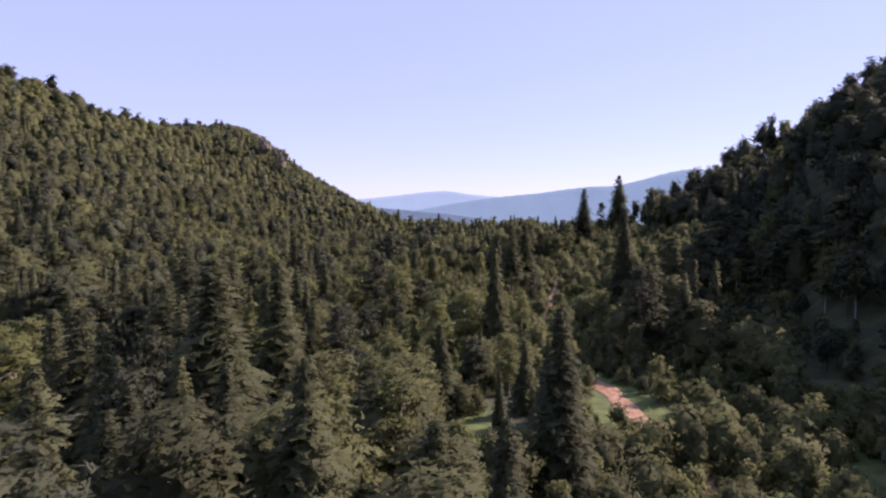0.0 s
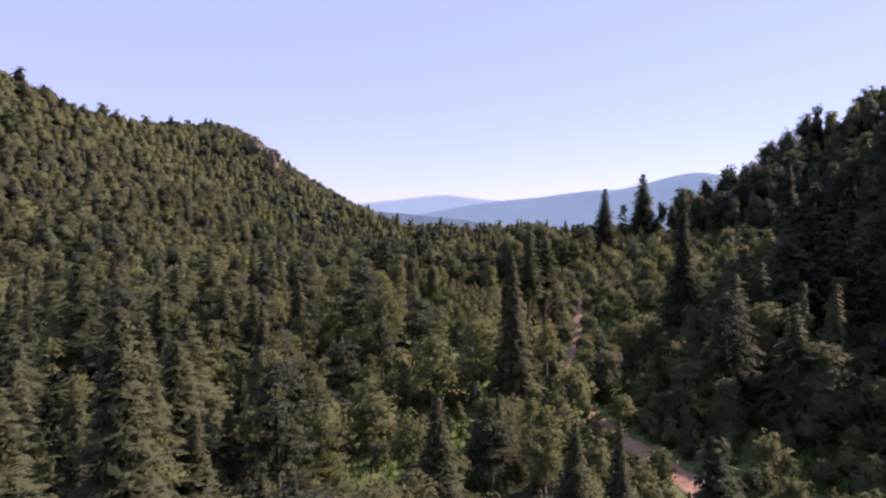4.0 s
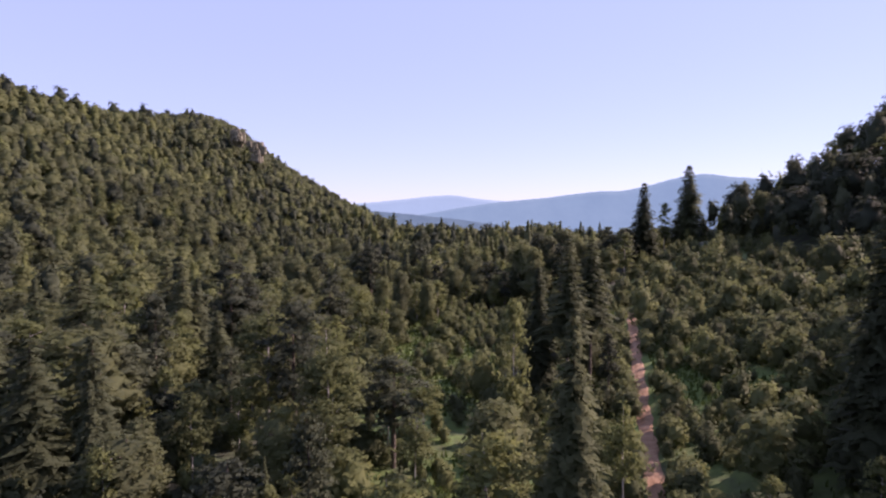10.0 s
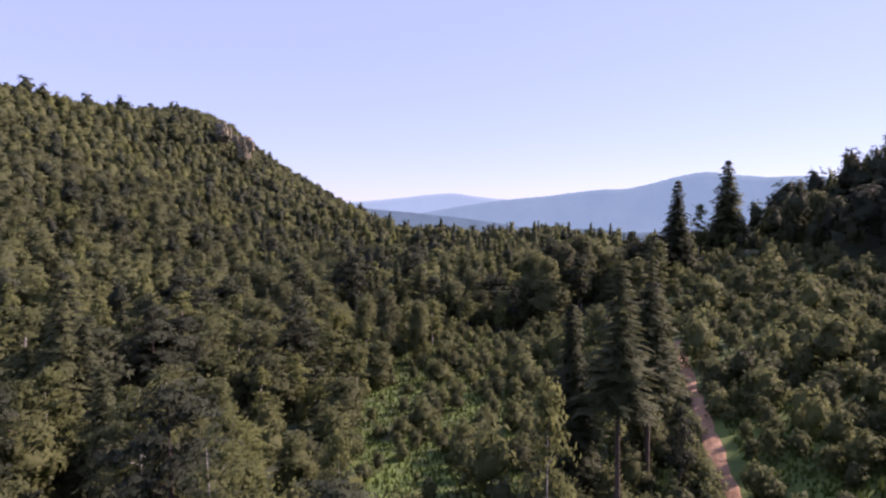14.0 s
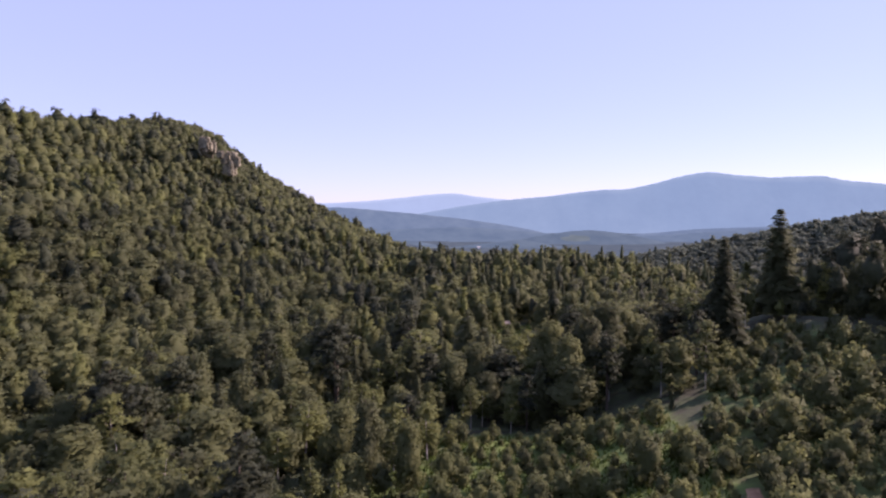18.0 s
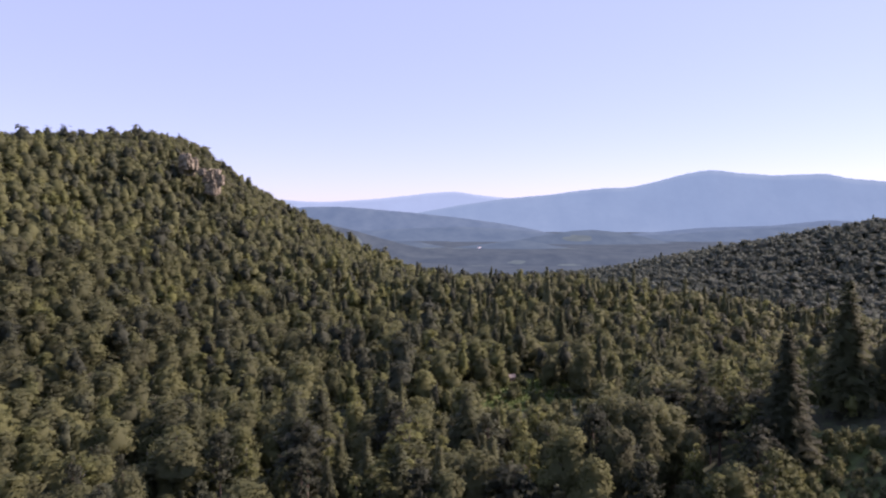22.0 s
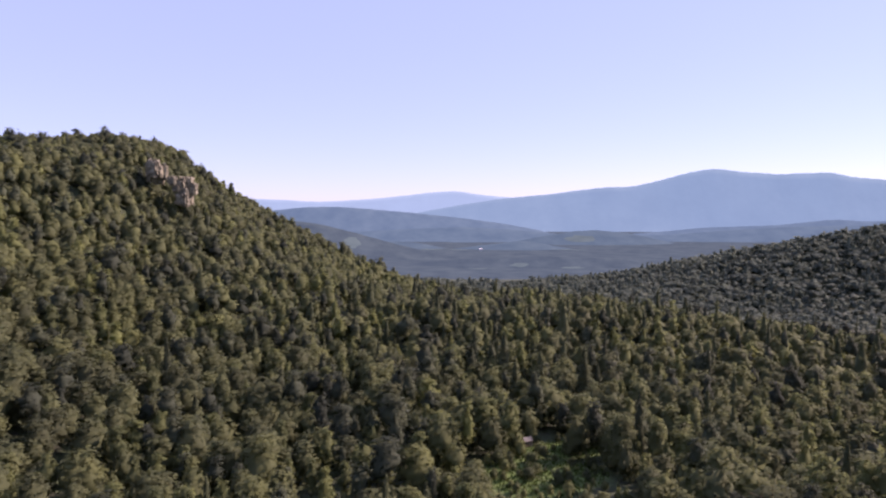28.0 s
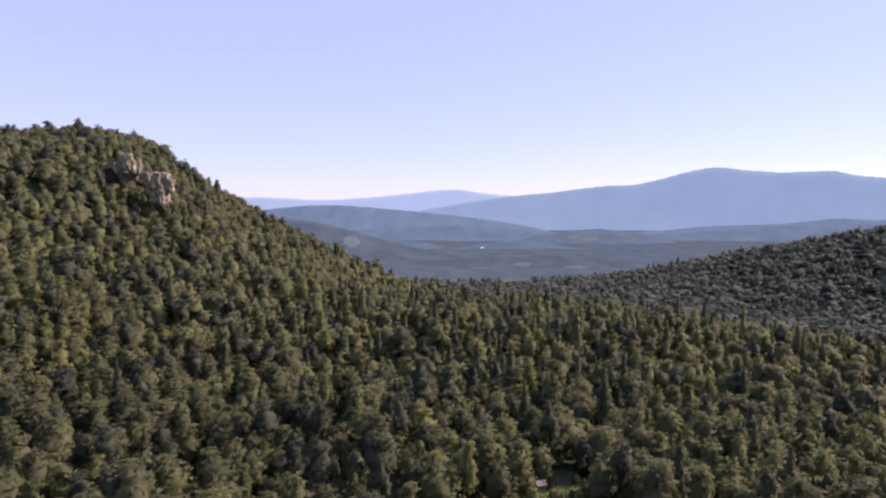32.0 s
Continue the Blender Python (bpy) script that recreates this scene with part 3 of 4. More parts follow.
NAMES = {"tall_pine": "pine_tree", "spruce": "spruce_tree", "pine": "pine_tree", "birch": "birch_tree", "broadleaf": "broadleaf_tree", "bush": "bush"}
LABELS = {"tall_pine": "tall dark pine tree with a long bare trunk", "spruce": "dark green spruce tree with drooping boughs in the valley wood", "pine": "tall green pine tree with a bare lower trunk",
          "birch": "light green birch tree with a thin whitish trunk", "broadleaf": "round-crowned green broadleaf tree in the mixed wood", "bush": "low light-green leafy bush on the cleared slope"}
VARIANTS = 4
SHARED = {}


def shared_parts(kind, lod, v):
    key = (kind, lod, v)
    if key not in SHARED:
        cv, cf, cn, *core = crown_of(kind, lod, 100 + 17 * v + len(kind))
        h, r, bend, limbs, spread = TRUNK[kind]
        tv, tf = trunk_mesh(h, r, 7 if lod == 0 else 5, bend * (v - 1.5) * 0.6, limbs, spread)
        crown = soften(mesh_from(kind + "_crown", cv, cf, [LEAF[kind]]), cn)
        if core:
            crown.attributes.new("solid", "FLOAT", "POINT").data.foreach_set("value", core[0].astype(np.float32))
        SHARED[key] = (crown, mesh_from(kind + "_trunk", tv, tf, [BARK[kind]], True))
    return SHARED[key]


YOUNG = {"tall_pine": "young dark pine tree with a bare trunk", "spruce": "young green spruce tree among taller trees", "pine": "young pine tree with a thin trunk", "birch": "young slender birch tree with light leaves",
         "broadleaf": "small bushy broadleaf tree at the wood's edge", "bush": "knee-high green shrub in the grass"}
LONE = {0: "tall lone spruce above the cleared slope, narrow and dark", 1: "tall lone spruce with ragged boughs above the cleared slope", 2: "small thin-leaved tree between two tall spruces",
        5: "tall dark spruce beside the cleared slope", 10: "sparse ragged pine beside the gravel track", 6: "tall dark spruce at the edge of the meadow"}


def plant(kind, lod, v, x, y, z, s, wide, turn, label="", group=""):
    """One tree as a thing: an Empty at its foot with a trunk and a crown."""
    crown, trunk = shared_parts(kind, lod, v)
    root = new(NAMES[kind])
    root.empty_display_size = 0.5
    root.matrix_world = Matrix.LocRotScale((x, y, z), Euler((0, 0, turn)), (s * wide, s * wide, s))
    for nm, me in (("trunk", trunk), ("crown", crown)):
        o = new(nm, me)
        o.parent = root
    return tagged(root, label or (YOUNG if s < 0.62 else LABELS)[kind], "bush" if kind == "bush" else "tree", group or (NAMES[kind] + "s of the valley"))


def scatter():
    rows = []
    for (x0, x1, y0, y1, step) in ((46, 130, 10, 172, 4.2), (-330, 330, 8, 640, 4.5), (-330, 760, 640, 1200, 6.3)):
        X, Y = np.meshgrid(np.arange(x0, x1, step), np.arange(y0, y1, step))
        X = X + RNG.uniform(-0.5, 0.5, X.shape) * step
        Y = Y + RNG.uniform(-0.5, 0.5, X.shape) * step
        rows.append(np.stack([X.ravel(), Y.ravel()], 1))
    return np.concatenate(rows)


# single trees that stand out: kind, x, y, level of the top, width
MARKED = [
    ("spruce", 65.4, 243, 11.6, 1.35), ("spruce", 50, 231, 6.4, 1.25), ("birch", 58.5, 241, 1.5, 0.8), ("broadleaf", 75, 233, 3.5, 0.9), ("broadleaf", 78, 229, 4.5, 1.0),
    ("spruce", 31.3, 112.5, -0.2, 0.9), ("spruce", 8.5, 104, -6.5, 0.9), ("tall_pine", 15.2, 142, -3.6, 1.0), ("tall_pine", 18.6, 146, -4.0, 1.0),
    ("spruce", 12.5, 147, -7.5, 1.0), ("pine", 26.8, 88.5, -7.8, 0.75), ("spruce", -14, 56, -4.5, 1.1), ("spruce", -31, 52, -8, 1.1), ("spruce", -17, 42, -9.5, 1.1),
    ("spruce", -12, 36, -8.5, 1.1), ("spruce", -24, 46, -8, 1.0), ("birch", -2.3, 77.5, -15.6, 1.2), ("birch", 7.7, 74.5, -14.5, 1.1), ("spruce", 8.6, 47, -7.2, 1.1),
    ("spruce", 10.8, 66, -13, 0.9), ("birch", -8.3, 122, -9.8, 1.0), ("birch", -4.3, 130.6, -12.5, 0.7), ("pine", -12.5, 127, -8.8, 1.2), ("birch", -16, 131, -9.8, 1.2),
    ("broadleaf", 26, 228, -6.5, 1.0), ("broadleaf", 31, 235, -4.8, 1.1), ("broadleaf", 22, 224, -9, 1.0), ("broadleaf", 35, 241, -6, 1.0), ("pine", 28, 222, -8, 0.9),
    ("broadleaf", -8, 199, -12.5, 0.9), ("broadleaf", -2.5, 196, -14, 0.9), ("broadleaf", -12, 204, -14, 1.0), ("broadleaf", 6.5, 313, -17.5, 1.5), ("broadleaf", 1, 319, -17, 1.2),
    ("broadleaf", 20.8, 52.5, -17.5, 0.9), ("broadleaf", 22.5, 57, -17, 0.9),
    ("spruce", 39, 350, -9.5, 1.0), ("spruce", 20, 345, -11, 0.8), ("broadleaf", 14, 38, -18.2, 0.9), ("broadleaf", 18.5, 41, -17.6, 0.9),
    ("spruce", -33.6, 105, -9.5, 1.0), ("spruce", 75.9, 172, 9.5, 1.0), ("birch", 7.5, 127, -8.7, 0.55), ("spruce", -11.9, 114.6, -18.7, 0.8), ("birch", 14, 113.5, -14, 0.7),
    ("broadleaf", 37, 302, -12, 1.1), ("broadleaf", 20, 233, -8, 1.1), ("broadleaf", 38, 233, -8, 0.9), ("pine", 25, 237, -6, 1.0), ("broadleaf", 29, 243, -6.5, 1.1),
]

PTS = scatter()
x, y = PTS.T
keep = np.abs(x - 2) < 0.72 * (y + 4) + 6
keep &= ~((x < -250) & (y < 470)) & ~((x > 250) & (y < 330))
keep &= ~((np.abs(x - track_x(y)) < 3.2) & (y < 196))
keep &= meadow(x, y) < 0.5
keep &= ~cleared(x, y)
for kind, mx, my, top, wide in MARKED:
    keep &= np.hypot(x - mx, y - my) > 3.2
for cx, cy, rad in ((-121, 450, 5.0), (-109, 453, 5.0), (-107.5, 447, 4), (-114, 450, 4), (-118, 445, 3), (-111, 441, 4)):
    keep &= np.hypot(x - cx, y - cy) > rad
keep &= ~((np.abs(x - 3) < 22) & (y > 100) & (y < 215) & (RNG.uniform(size=len(x)) < 0.45))
keep &= ~((np.abs(x - 3) < 5) & (y > 108) & (y < 152) & (RNG.uniform(size=len(x)) < 0.75))
keep &= ~((x > 10) & (x < 42) & (y > 24) & (y < 84))  # low scrub beside the start of the track
keep &= ~((x > -8) & (x < 6) & (y > 134) & (y < 190) & (RNG.uniform(size=len(x)) < 0.6))
keep &= ~((x > 5) & (x < track_x(y) + 2) & (y > 152) & (y < 216) & (RNG.uniform(size=len(x)) < 0.5))
PTS = PTS[keep]
x, y = PTS.T
# thin the wood on ground that no part of the way overlooks
shown = np.zeros(len(x), bool)
tops = height(x, y) + 14
for ex, ey, ez in ((0, 0, 0), (1, 40, -1), (2, 86, -1), (2.5, 123, 14), (3.5, 158, 28), (3.7, 200, 28)):
    k = np.linspace(0.04, 0.97, 46)[:, None]
    lx, ly, lz = ex + k * (x - ex), ey + k * (y - ey), ez + k * (tops - ez)
    shown |= (y > ey) & (height(lx, ly) + 4 < lz).all(0)
keep = shown | ((x > 46) & (x < 130) & (y < 175)) | (RNG.uniform(size=len(x)) < 0.22)
PTS = PTS[keep]
x, y = PTS.T
z = height(x, y)
n = len(x)
near = np.maximum(np.abs(x - 2) * 1.75, np.where(y > 222, y - 200 + 30, np.interp(y, [0, 90, 125, 160, 222], [22, 22, 36, 50, 55])))
lod = np.digitize(near, [46, 100, 210])
u = RNG.uniform(size=n)
patch = wavy(x, y, 23, 0.4)
west_slope = 1 - sm(-75, -40, x)
p_spruce = np.clip(0.21 + 0.22 * patch - 0.20 * west_slope - 0.16 * sm(220, 270, y), 0.02, 0.8)
p_spruce = np.maximum(p_spruce, 0.6 * (1 - sm(90, 125, y)) * (1 - sm(-12, -4, x)))
glade = (1 - sm(22, 32, np.abs(x - 1))) * sm(92, 104, y) * (1 - sm(215, 235, y))
p_spruce = p_spruce * (1 - 0.88 * glade) * (1 - 0.95 * west_slope * sm(380, 430, y))
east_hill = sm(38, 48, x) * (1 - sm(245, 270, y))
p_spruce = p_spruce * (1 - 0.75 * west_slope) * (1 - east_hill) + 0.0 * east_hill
# extra dark pines on the east hill stand in for its shade
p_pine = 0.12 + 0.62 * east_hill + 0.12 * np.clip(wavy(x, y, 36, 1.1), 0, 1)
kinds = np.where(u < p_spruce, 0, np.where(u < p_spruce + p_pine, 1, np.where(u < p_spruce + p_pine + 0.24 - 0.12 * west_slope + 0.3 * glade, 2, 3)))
KIND = ["spruce", "pine", "birch", "broadleaf"]
base_h = np.array([13.5, 13.0, 10.5, 9.5])[kinds]
own_h = np.array([16.0, 15.0, 12.0, 11.0])[kinds]
H = base_h * np.clip(0.9 + 0.2 * RNG.normal(0, 1, n) * (1 - 0.4 * west_slope), 0.5, 1.35)
H *= 1 - 0.25 * glade
H *= 1 + 0.2 * sm(72, 82, x) * sm(170, 190, y) * (1 - sm(255, 280, y))
H *= np.where((kinds < 2) & (RNG.uniform(size=n) < 0.25), 0.6, 1.0)
# nothing reaches up into the way of the camera
cz = np.interp(y, [0, 86, 93, 111, 129, 147, 158, 200], [0, -1, 0, 8, 17, 25, 28, 28])
room = np.where((np.abs(x - 2) < 8) & (y < 215), cz - z - 7, 99)
H = np.minimum(H, np.maximum(room, 2))
# only low growth in front of the clearings
for x0, x1, y0, y1, k in ((8, 34, 262, 297, 0.3), (-17, -6, 74, 98, 0.34), (-10, 24, 56, 98, 0.36), (-3, 9, 105, 155, 0.3), (-2.5, 6, 28, 60, 0.33), (-11, -2, 50, 80, 0.34)):
    H = np.where((x > x0) & (x < x1) & (y > y0) & (y < y1), np.minimum(H, 1.2 + k * (y1 - y)), H)
H = np.where((x > 6) & (x < 12) & (y > 20) & (y < 62), np.minimum(H, 4.5), H)
H = np.where((x > 45) & (y < 200), H * 0.82, H)
H = np.where((x > 40) & (x < 53) & (y < 106), np.minimum(H, 5.0), H)
# low growth at the foot of the cleared slope, in the long glade and behind the lone spruces
H = np.where((x > 5) & (x < track_x(y) + 2) & (y > 152) & (y < 216), np.minimum(H, 3.2), H)
H = np.where((x > -7) & (x < 5) & (y > 136) & (y < 186), np.minimum(H, 4.0), H)
H = np.where((x > 40) & (x < 70) & (y > 222) & (y < 280), np.minimum(H, np.maximum(-5 - z, 2.0)), H)
# the track stays in sight between the trees
for ex, ey, ez in ((0.4, 20, -0.3), (0.9, 40, -0.9), (1.2, 52, -0.9), (1.5, 68, -0.9), (2, 84, -1)):
    for goal in np.arange(100, 172, 6.0):
        if goal < ey + 45:
            continue
        gx_, gz_ = float(track_x(goal)), float(height(track_x(goal), goal))
        k = np.clip((y - ey) / (goal - ey), 0, 1)
        off = np.abs(x - ex - k * (gx_ - ex))
        H = np.where((off < 1.9) & (k > 0.3) & (k < 0.99), np.minimum(H, np.maximum(ez + k * (gz_ - ez) - z, 1.5)), H)
S = H / own_h
W = RNG.uniform(0.9, 1.25, n) * np.array([1.15, 1.1, 1.1, 1.35])[kinds] * (1 + 0.2 * west_slope) * np.clip(RNG.lognormal(0, 0.27, n), 0.6, 1.8)
W = np.minimum(W, 1.7)
T = RNG.uniform(0, 6.283, n)
V = RNG.integers(0, VARIANTS, n)
TONE = np.clip(RNG.uniform(0, 1, n) + 0.25 * wavy(x, y, 27, 2.0) + 0.2 * wavy(x, y, 61, 0.7), 0, 1) + np.where(RNG.uniform(size=n) < 0.06, 0.45, 0.0)

OWN = {"tall_pine": 16.0, "spruce": 16.0, "pine": 15.0, "birch": 12.0, "broadleaf": 11.0, "bush": 3.0}
for j, (kind, mx, my, top, wide) in enumerate(MARKED):
    mz = float(height(mx, my))
    sc = (top - mz) / OWN[kind]
    far = max(abs(mx - 2) * 1.75, my - 200 if my > 222 else 22)
    plant(kind, 0 if far < 150 else 1, j % 4, mx, my, mz, sc, wide * min(1.0, 1.45 / sc), j * 1.3, LONE.get(j, ""))

counts = [0, 0, 0, 0]
single = np.zeros(n, bool)
for i in np.argsort(near):
    k = kinds[i]
    if lod[i] <= 1 and counts[k] < 270:
        counts[k] += 1
        single[i] = True
        plant(KIND[k], int(lod[i]), int(V[i]), x[i], y[i], z[i], S[i], W[i], T[i])


def joined(name, label, level, kinds, KIND, x, y, z, S, W, T, V, TONE, mats=None):
    """Growth too far off or too dense to count, as one mesh; each tree keeps a tone of its own."""
    VV, FF, MM, TT, NN, CC, o = [], [], [], [], [], [], 0
    for k in range(len(KIND)):
        for v in range(VARIANTS):
            idx = np.where((kinds == k) & (V == v))[0]
            if not len(idx):
                continue
            cv, cf, cn, *core = crown_of(KIND[k], level, 300 + 13 * v + k)
            CC.append(np.tile(core[0] if core else np.zeros(len(cv)), len(idx)))
            c, s = np.cos(T[idx])[:, None], np.sin(T[idx])[:, None]
            sx = (S[idx] * W[idx])[:, None]
            PX = (c * cv[:, 0] - s * cv[:, 1]) * sx + x[idx][:, None]
            PY = (s * cv[:, 0] + c * cv[:, 1]) * sx + y[idx][:, None]
            PZ = cv[:, 2] * S[idx][:, None] + z[idx][:, None]
            VV.append(np.stack([PX, PY, PZ], -1).reshape(-1, 3))
            FF.append((cf[None] + (np.arange(len(idx)) * len(cv))[:, None, None] + o).reshape(-1, 3))
            NN.append(np.stack([c * cn[:, 0] - s * cn[:, 1], s * cn[:, 0] + c * cn[:, 1], np.broadcast_to(cn[:, 2], PX.shape)], -1).reshape(-1, 3))
            MM.append(np.full(len(FF[-1]), k))
            TT.append(np.repeat(TONE[idx] + 1.0, len(cv)))
            o += len(VV[-1])
    me = mesh_from(name, np.concatenate(VV), np.concatenate(FF), mats or [LEAF[k] for k in KIND], False, np.concatenate(MM))
    me.attributes.new("tone", "FLOAT", "POINT").data.foreach_set("value", np.concatenate(TT).astype(np.float32))
    me.attributes.new("solid", "FLOAT", "POINT").data.foreach_set("value", np.concatenate(CC).astype(np.float32))
    soften(me, np.concatenate(NN))
    return tagged(new(name, me), label, "forest", kind="stuff")


def wood(name, label, pick, level, mats=None):
    joined(name, label, level, kinds[pick], KIND, x[pick], y[pick], z[pick], S[pick], W[pick], T[pick], V[pick], TONE[pick], mats)


wood("forest", "mixed wood of spruce, pine, birch and broadleaf trees", ~single & (lod <= 2), 2)
wood("forest", "dense green mixed wood covering the far slopes", ~single & (lod == 3) & (y < 640), 3)
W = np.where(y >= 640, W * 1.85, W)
wood("forest", "hazy wooded hill in the middle distance", ~single & (lod == 3) & (y >= 640), 4, [M_haze_wood] * 4)

# the wood goes on beside and behind the start of the way
X, Y = np.meshgrid(np.arange(-300, 260, 7.0), np.arange(-130, 330, 7.0))
R = np.stack([X.ravel(), Y.ravel()], 1) + RNG.uniform(-3, 3, (X.size, 2))
beside = (np.abs(R[:, 0] - 2) >= 0.72 * (R[:, 1] + 4) + 6) | (R[:, 1] < 8)
beside &= (np.abs(R[:, 0] - track_x(R[:, 1])) > 3.5) & (np.hypot(R[:, 0], R[:, 1]) > 16)
R = R[beside]
m = len(R)
rk = RNG.choice(4, m, p=(0.08, 0.2, 0.22, 0.5))
rs = RNG.uniform(0.55, 0.9, m)
joined("forest", "mixed wood on the slopes beside the start of the way", 4, rk, KIND, R[:, 0], R[:, 1], height(R[:, 0], R[:, 1]), rs, RNG.uniform(1.2, 1.6, m), RNG.uniform(0, 6.28, m), RNG.integers(0, 4, m), RNG.uniform(0, 1, m))

# bushes of the cleared slope and beside the track
B = np.stack(np.meshgrid(np.arange(-34, 90, 2.2), np.arange(22, 330, 2.2)), -1).reshape(-1, 2)
B = B + RNG.uniform(-1.1, 1.1, B.shape)
roll = RNG.uniform(size=len(B))
scrub = (B[:, 0] > 10) & (B[:, 0] < 42) & (B[:, 1] > 24) & (B[:, 1] < 96)
md = meadow(B[:, 0], B[:, 1])
B = B[((cleared(B[:, 0], B[:, 1]) & (roll < np.where(B[:, 1] > 176, 0.95, 0.76))) | (scrub & (roll < 0.95) & ~((np.hypot(B[:, 0] - 20.5, (B[:, 1] - 71) / 2) < 4))) | ((md > 0.2) & (roll < 0.5)) | ((np.abs(B[:, 0]) < 34) & (B[:, 1] > 76) & (B[:, 1] < 215) & (roll < np.where((B[:, 0] > -8) & (B[:, 0] < 9) & (B[:, 1] > 130) & (B[:, 1] < 205), 0.22, np.where(md > 0.5, 0.3, 0.75))))) & ((np.abs(B[:, 0] - track_x(B[:, 1])) > 1.9) | (B[:, 1] > 185))]
hug = np.arange(92, 194, 1.0)
foot_b = RNG.uniform((36, 96), (58, 166), (420, 2))
hug = np.stack([track_x(hug) + np.where(RNG.uniform(size=len(hug)) < 0.5, -1, 1) * RNG.uniform(1.2, 2.6, len(hug)), hug], 1)
lower = np.arange(22, 60, 0.7)
lower = np.stack([track_x(lower) + RNG.uniform(-2.2, 2.2, len(lower)), lower], 1)
B = np.concatenate([B, hug, lower, foot_b])
bz = height(B[:, 0], B[:, 1])
bs = np.clip(RNG.lognormal(-0.43, 0.42, len(B)), 0.3, 2.0) * np.where((B[:, 0] > 10) & (B[:, 1] < 84), 1.15, 1.0)
bs = np.where((B[:, 0] > 15) & (B[:, 0] < 22) & (B[:, 1] > 56) & (B[:, 1] < 64), np.minimum(bs, 0.5), bs)
bv, bt, bw = RNG.integers(0, 4, len(B)), RNG.uniform(0, 6.28, len(B)), RNG.uniform(0.8, 1.25, len(B))
order = np.argsort(np.maximum(np.abs(B[:, 0] - 2) * 1.75, B[:, 1] - 190))
for i in order[:290]:
    plant("bush", 0 if B[i, 1] < 90 else 1, int(bv[i]), B[i, 0], B[i, 1], bz[i], bs[i], bw[i], bt[i])
rest = order[290:]
joined("undergrowth", "light green bushes and saplings on the cleared slope", 1, np.zeros(len(rest), int), ["bush"], B[rest, 0], B[rest, 1], bz[rest], bs[rest], bw[rest], bt[rest], bv[rest], RNG.uniform(0, 1, len(rest)) + np.where(RNG.uniform(size=len(rest)) < 0.12, 0.4, 0.0))

# tall grass in the clearings
g = np.concatenate([RNG.uniform((-24, 50), (72, 326), (130000, 2)), RNG.uniform((8, 26), (44, 112), (26000, 2))])
ok = ((g[:, 0] > -9) & (g[:, 0] < 34) & (g[:, 1] > 128) & (g[:, 1] < 216)) | (meadow(g[:, 0], g[:, 1]) > RNG.uniform(0.2, 0.9, len(g))) | (cleared(g[:, 0], g[:, 1]) & (RNG.uniform(size=len(g)) < 0.22)) | ((g[:, 0] > 8) & (g[:, 0] < 44) & (g[:, 1] < 112) & (RNG.uniform(size=len(g)) < 0.8))
g = g[ok & (np.abs(g[:, 0] - track_x(g[:, 1])) > 1.7)]
gz = height(g[:, 0], g[:, 1])
gh, gq = RNG.uniform(0.25, 0.8, len(g)), RNG.uniform(0, 6.28, len(g))
c, s_ = np.cos(gq) * 0.16, np.sin(gq) * 0.16
lean = RNG.normal(0, 0.12, (len(g), 2))
GV = np.stack([np.column_stack([g[:, 0] - c, g[:, 1] - s_, gz - 0.05]), np.column_stack([g[:, 0] + c, g[:, 1] + s_, gz - 0.05]), np.column_stack([g + lean, gz + gh])], 1).reshape(-1, 3)
M_blade = leaf_material("grass_blades", (0.045, 0.066, 0.018), (0.072, 0.108, 0.026), (0.105, 0.14, 0.038), 0.6, 0.3, 0.01)
tagged(new("grass", mesh_from("grass", GV, np.arange(len(GV)).reshape(-1, 3), [M_blade])), "tall yellow-green grass in the clearings", "grass", kind="stuff")


# ---- cliff ----
def rock(name, place, size, seed, label):
    """A weathered crag: a block broken by upright joints and ledges."""
    rng = np.random.default_rng(seed)
    root = new(name)
    root.location = place
    for j in range(8):
        bm = bmesh.new()
        bmesh.ops.create_icosphere(bm, subdivisions=4, radius=1.0)
        off = Vector(rng.uniform(-0.6, 0.6, 3))
        sc = Vector((rng.uniform(0.25, 0.5) * size[0], rng.uniform(0.25, 0.5) * size[1], rng.uniform(0.25, 0.6) * size[2]))
        for v in bm.verts:
            p = v.co
            q = Vector((math.copysign(abs(p.x) ** 0.45, p.x), math.copysign(abs(p.y) ** 0.45, p.y), math.copysign(abs(p.z) ** 0.5, p.z)))
            w = q * 1.4 + off * 5
            d1, d2 = noise.voronoi(Vector((w.x * 1.6, w.y * 1.6, w.z * 0.8)))[0][:2]
            k = 0.78 + 0.45 * min(d2 - d1, 0.5) + 0.22 * noise.noise(w * 1.7) + 0.10 * noise.noise(Vector((w.x * 2, w.y * 2, w.z * 6)))
            v.co = Vector((q.x * sc.x, q.y * sc.y, q.z * sc.z)) * k + Vector((off.x * size[0], off.y * size[1], off.z * size[2]))
        me = bpy.data.meshes.new("crag_block")
        bm.to_mesh(me)
        bm.free()
        me.materials.append(M_rock)
        o = new("block", me)
        o.parent = root
    return tagged(root, label, "rock", "cliff rocks")


for px, py, pz, size, seed, label in ((-121.8, 454.5, 41.5, (5.0, 4.8, 6.4), 1, "pale grey limestone crag high on the wooded hillside"), (-109.8, 458, 32.5, (5.6, 5.2, 8.6), 2, "tall pale grey limestone crag standing out of the trees"),
                                      (-114, 454.5, 37, (3.2, 3, 4), 3, "small grey limestone outcrop between two crags")):
    rock("crag", (px, py, pz), size, seed, label)


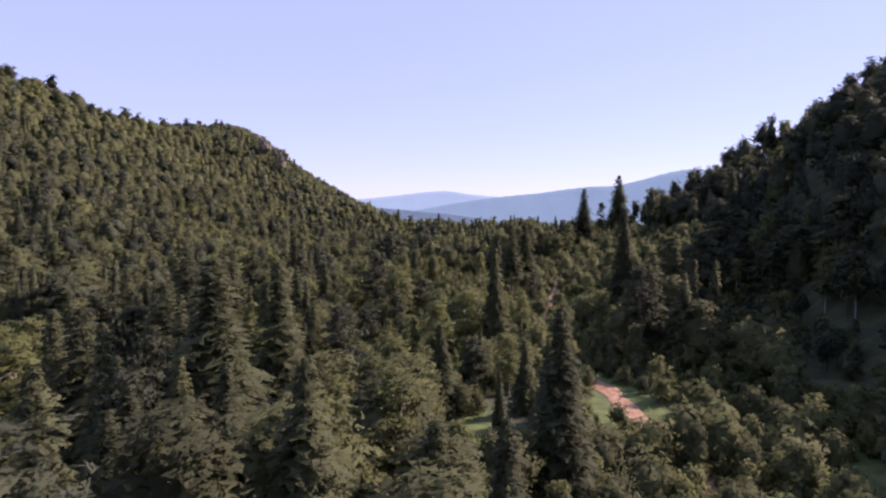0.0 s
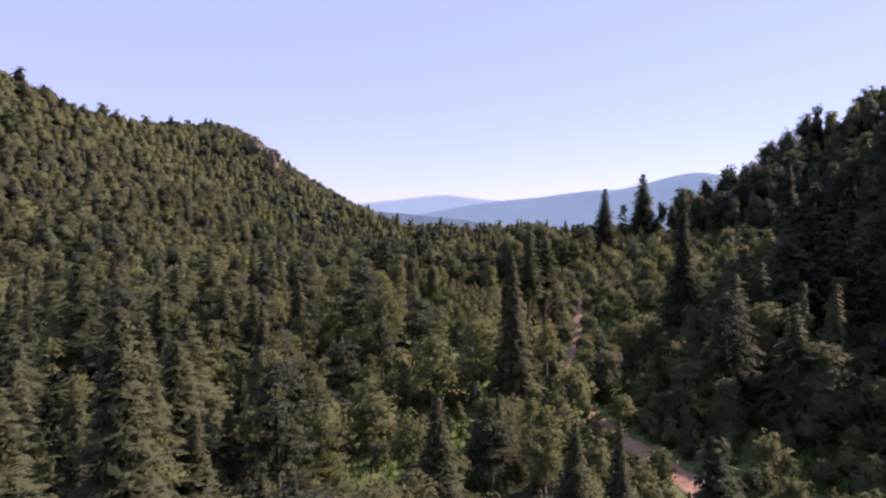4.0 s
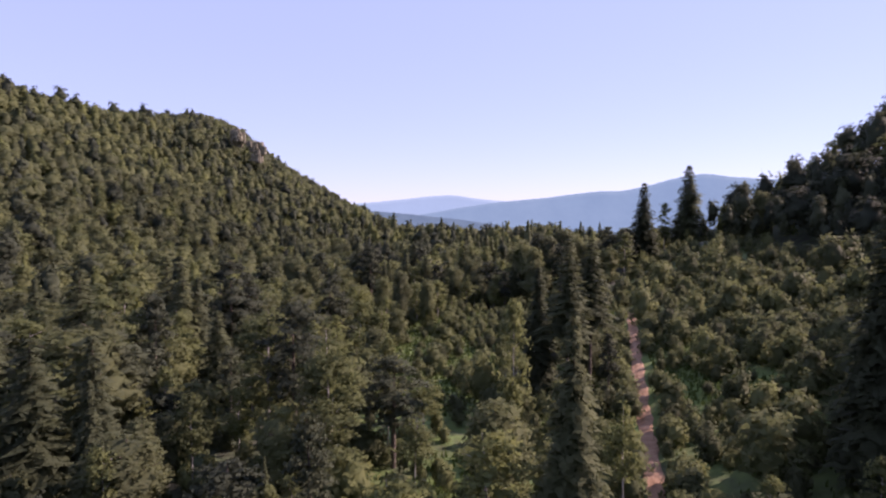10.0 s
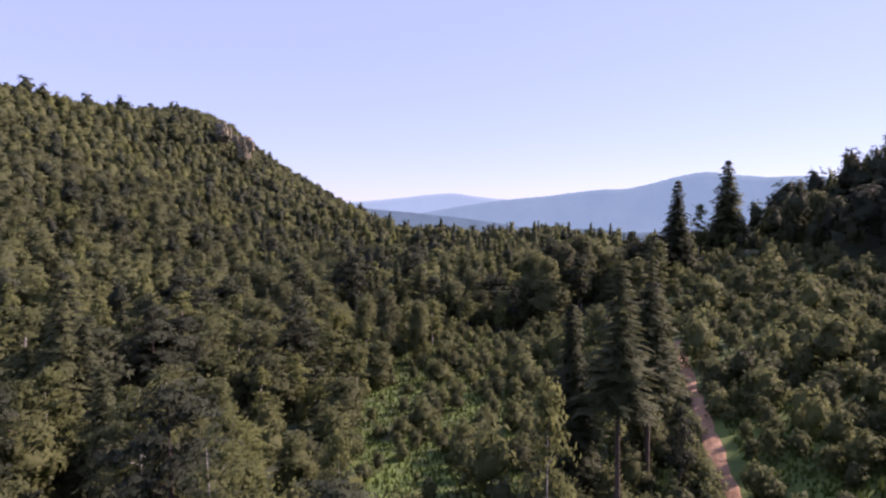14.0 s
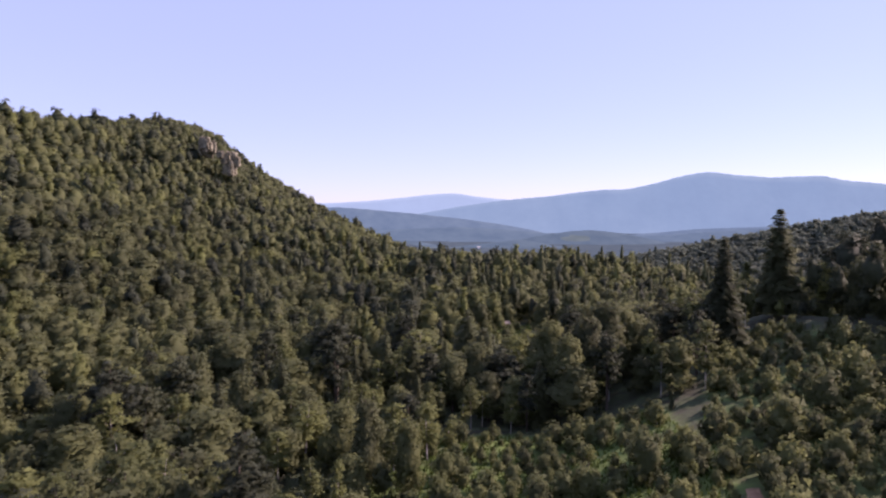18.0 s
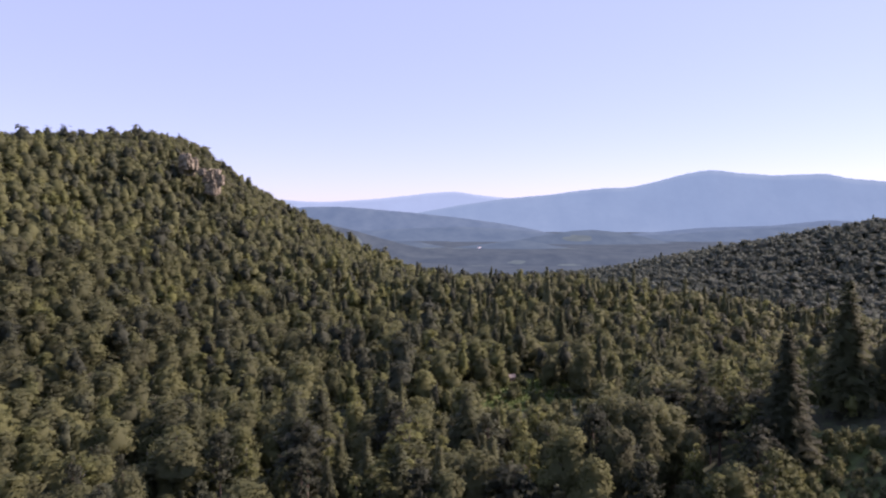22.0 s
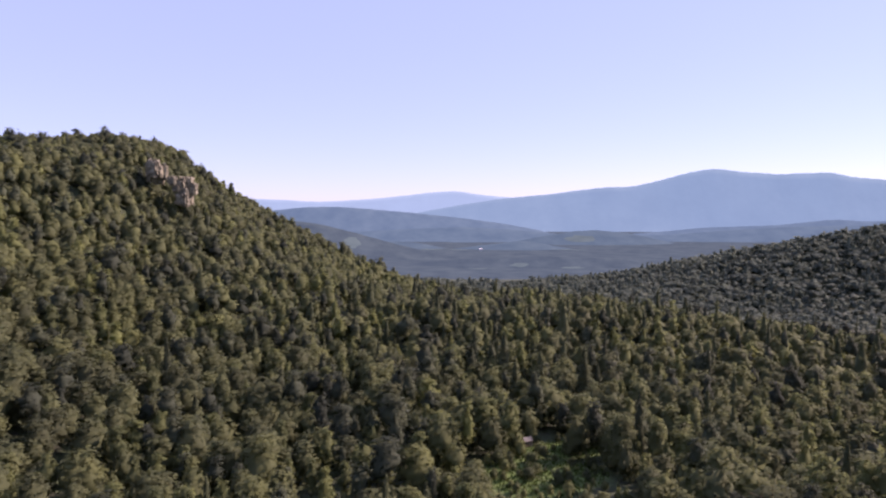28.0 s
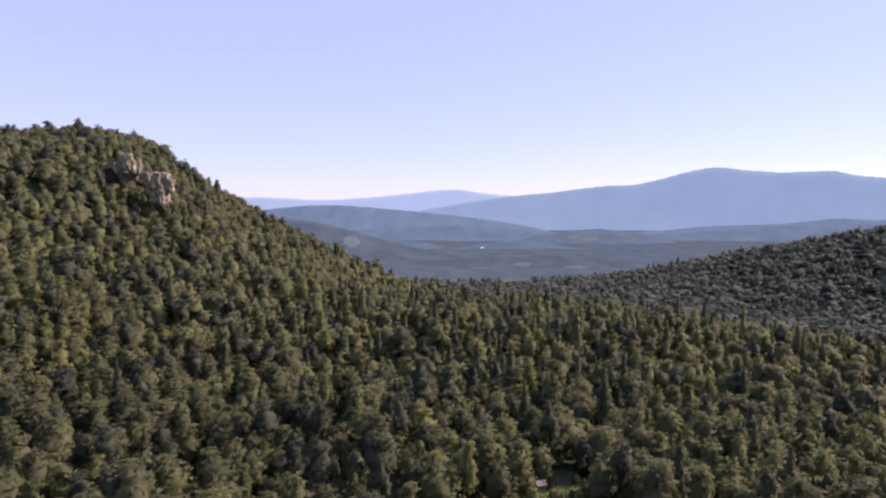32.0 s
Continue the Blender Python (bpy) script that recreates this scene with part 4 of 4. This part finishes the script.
# ---- small things ----
def box(bm, x0, x1, y0, y1, z0, z1):
    vs = [bm.verts.new((px, py, pz)) for pz in (z0, z1) for px, py in ((x0, y0), (x1, y0), (x1, y1), (x0, y1))]
    for q in ((3, 2, 1, 0), (4, 5, 6, 7), (0, 1, 5, 4), (1, 2, 6, 5), (2, 3, 7, 6), (3, 0, 4, 7)):
        bm.faces.new([vs[k] for k in q])


def part(name, bm, mat, parent, label=""):
    me = bpy.data.meshes.new(name)
    bm.normal_update()
    bm.to_mesh(me)
    bm.free()
    me.materials.append(mat)
    o = new(name, me)
    o.parent = parent
    return tagged(o, label) if label else o


def house(name, place, turn, w, d, h, label, mats, windows=3):
    """A small gabled house: walls, roof, door, windows and a chimney."""
    root = new(name)
    root.matrix_world = Matrix.Translation(place) @ Matrix.Rotation(turn, 4, "Z")
    bm = bmesh.new()
    box(bm, -w / 2, w / 2, -d / 2, d / 2, -0.6, h)
    part("wall", bm, mats[0], root)
    bm = bmesh.new()
    e, r = 0.08 * w, h + 0.45 * d
    for sgn in (-1, 1):
        vs = [bm.verts.new(p) for p in ((-w / 2 - e, sgn * (d / 2 + e), h - 0.1), (w / 2 + e, sgn * (d / 2 + e), h - 0.1), (w / 2 + e, 0, r), (-w / 2 - e, 0, r))]
        top = [bm.verts.new((v.co.x, v.co.y, v.co.z + 0.02 * w)) for v in vs]
        bm.faces.new(top)
        bm.faces.new(vs[::-1])
        for k in range(4):
            bm.faces.new((vs[k], vs[(k + 1) % 4], top[(k + 1) % 4], top[k]))
    for sgn in (-1, 1):
        bm.faces.new([bm.verts.new(p) for p in ((sgn * w / 2, -d / 2, h), (sgn * w / 2, d / 2, h), (sgn * w / 2, 0, r - 0.1))])
    roof = part("roof", bm, mats[1], root)
    bm = bmesh.new()
    box(bm, w * 0.2, w * 0.28, -0.1 * d, 0.02 * d, h, r + 0.08 * w)
    part("chimney", bm, mats[0], roof)
    for k in range(windows):
        bm = bmesh.new()
        cx = -w / 2 + w * (k + 0.6) / (windows + 0.2)
        box(bm, cx - 0.05 * w, cx + 0.05 * w, -d / 2 - 0.03, -d / 2 + 0.05, h * 0.4, h * 0.75)
        part("window", bm, mats[2], root)
    bm = bmesh.new()
    box(bm, w * 0.36, w * 0.44, -d / 2 - 0.04, -d / 2 + 0.05, -0.2, h * 0.7)
    part("door", bm, mats[3], root)
    return tagged(root, label, "house")


M_plaster = rough_material("white_plaster", [(0.3, (0.62, 0.6, 0.56)), (0.7, (0.78, 0.77, 0.74))], 2, 0.1)
M_pale_roof = rough_material("pale_metal_roof", [(0.3, (0.5, 0.48, 0.46)), (0.7, (0.66, 0.64, 0.62))], 3, 0.1)
M_dark_glass = rough_material("dark_window", [(0.3, (0.02, 0.022, 0.025)), (0.7, (0.04, 0.045, 0.05))], 3, 0.0, 0.1)
M_board = rough_material("grey_boards", [(0.3, (0.09, 0.08, 0.065)), (0.7, (0.2, 0.18, 0.155))], 4, 0.3)
house("house", (100, 2300, ground_under(100, 2300)), 0.2, 9, 6, 4, "white plastered farmhouse with a pale roof far down the valley", (M_plaster, M_pale_roof, M_dark_glass, M_board))
hz = float(height(20.3, 320.5))
house("shed", (20.3, 320.5, hz), 0.5, 1.9, 1.5, 1.5, "small grey wooden shed at the edge of the forest clearing", (M_bark, M_board, M_dark_glass, M_board), 1)

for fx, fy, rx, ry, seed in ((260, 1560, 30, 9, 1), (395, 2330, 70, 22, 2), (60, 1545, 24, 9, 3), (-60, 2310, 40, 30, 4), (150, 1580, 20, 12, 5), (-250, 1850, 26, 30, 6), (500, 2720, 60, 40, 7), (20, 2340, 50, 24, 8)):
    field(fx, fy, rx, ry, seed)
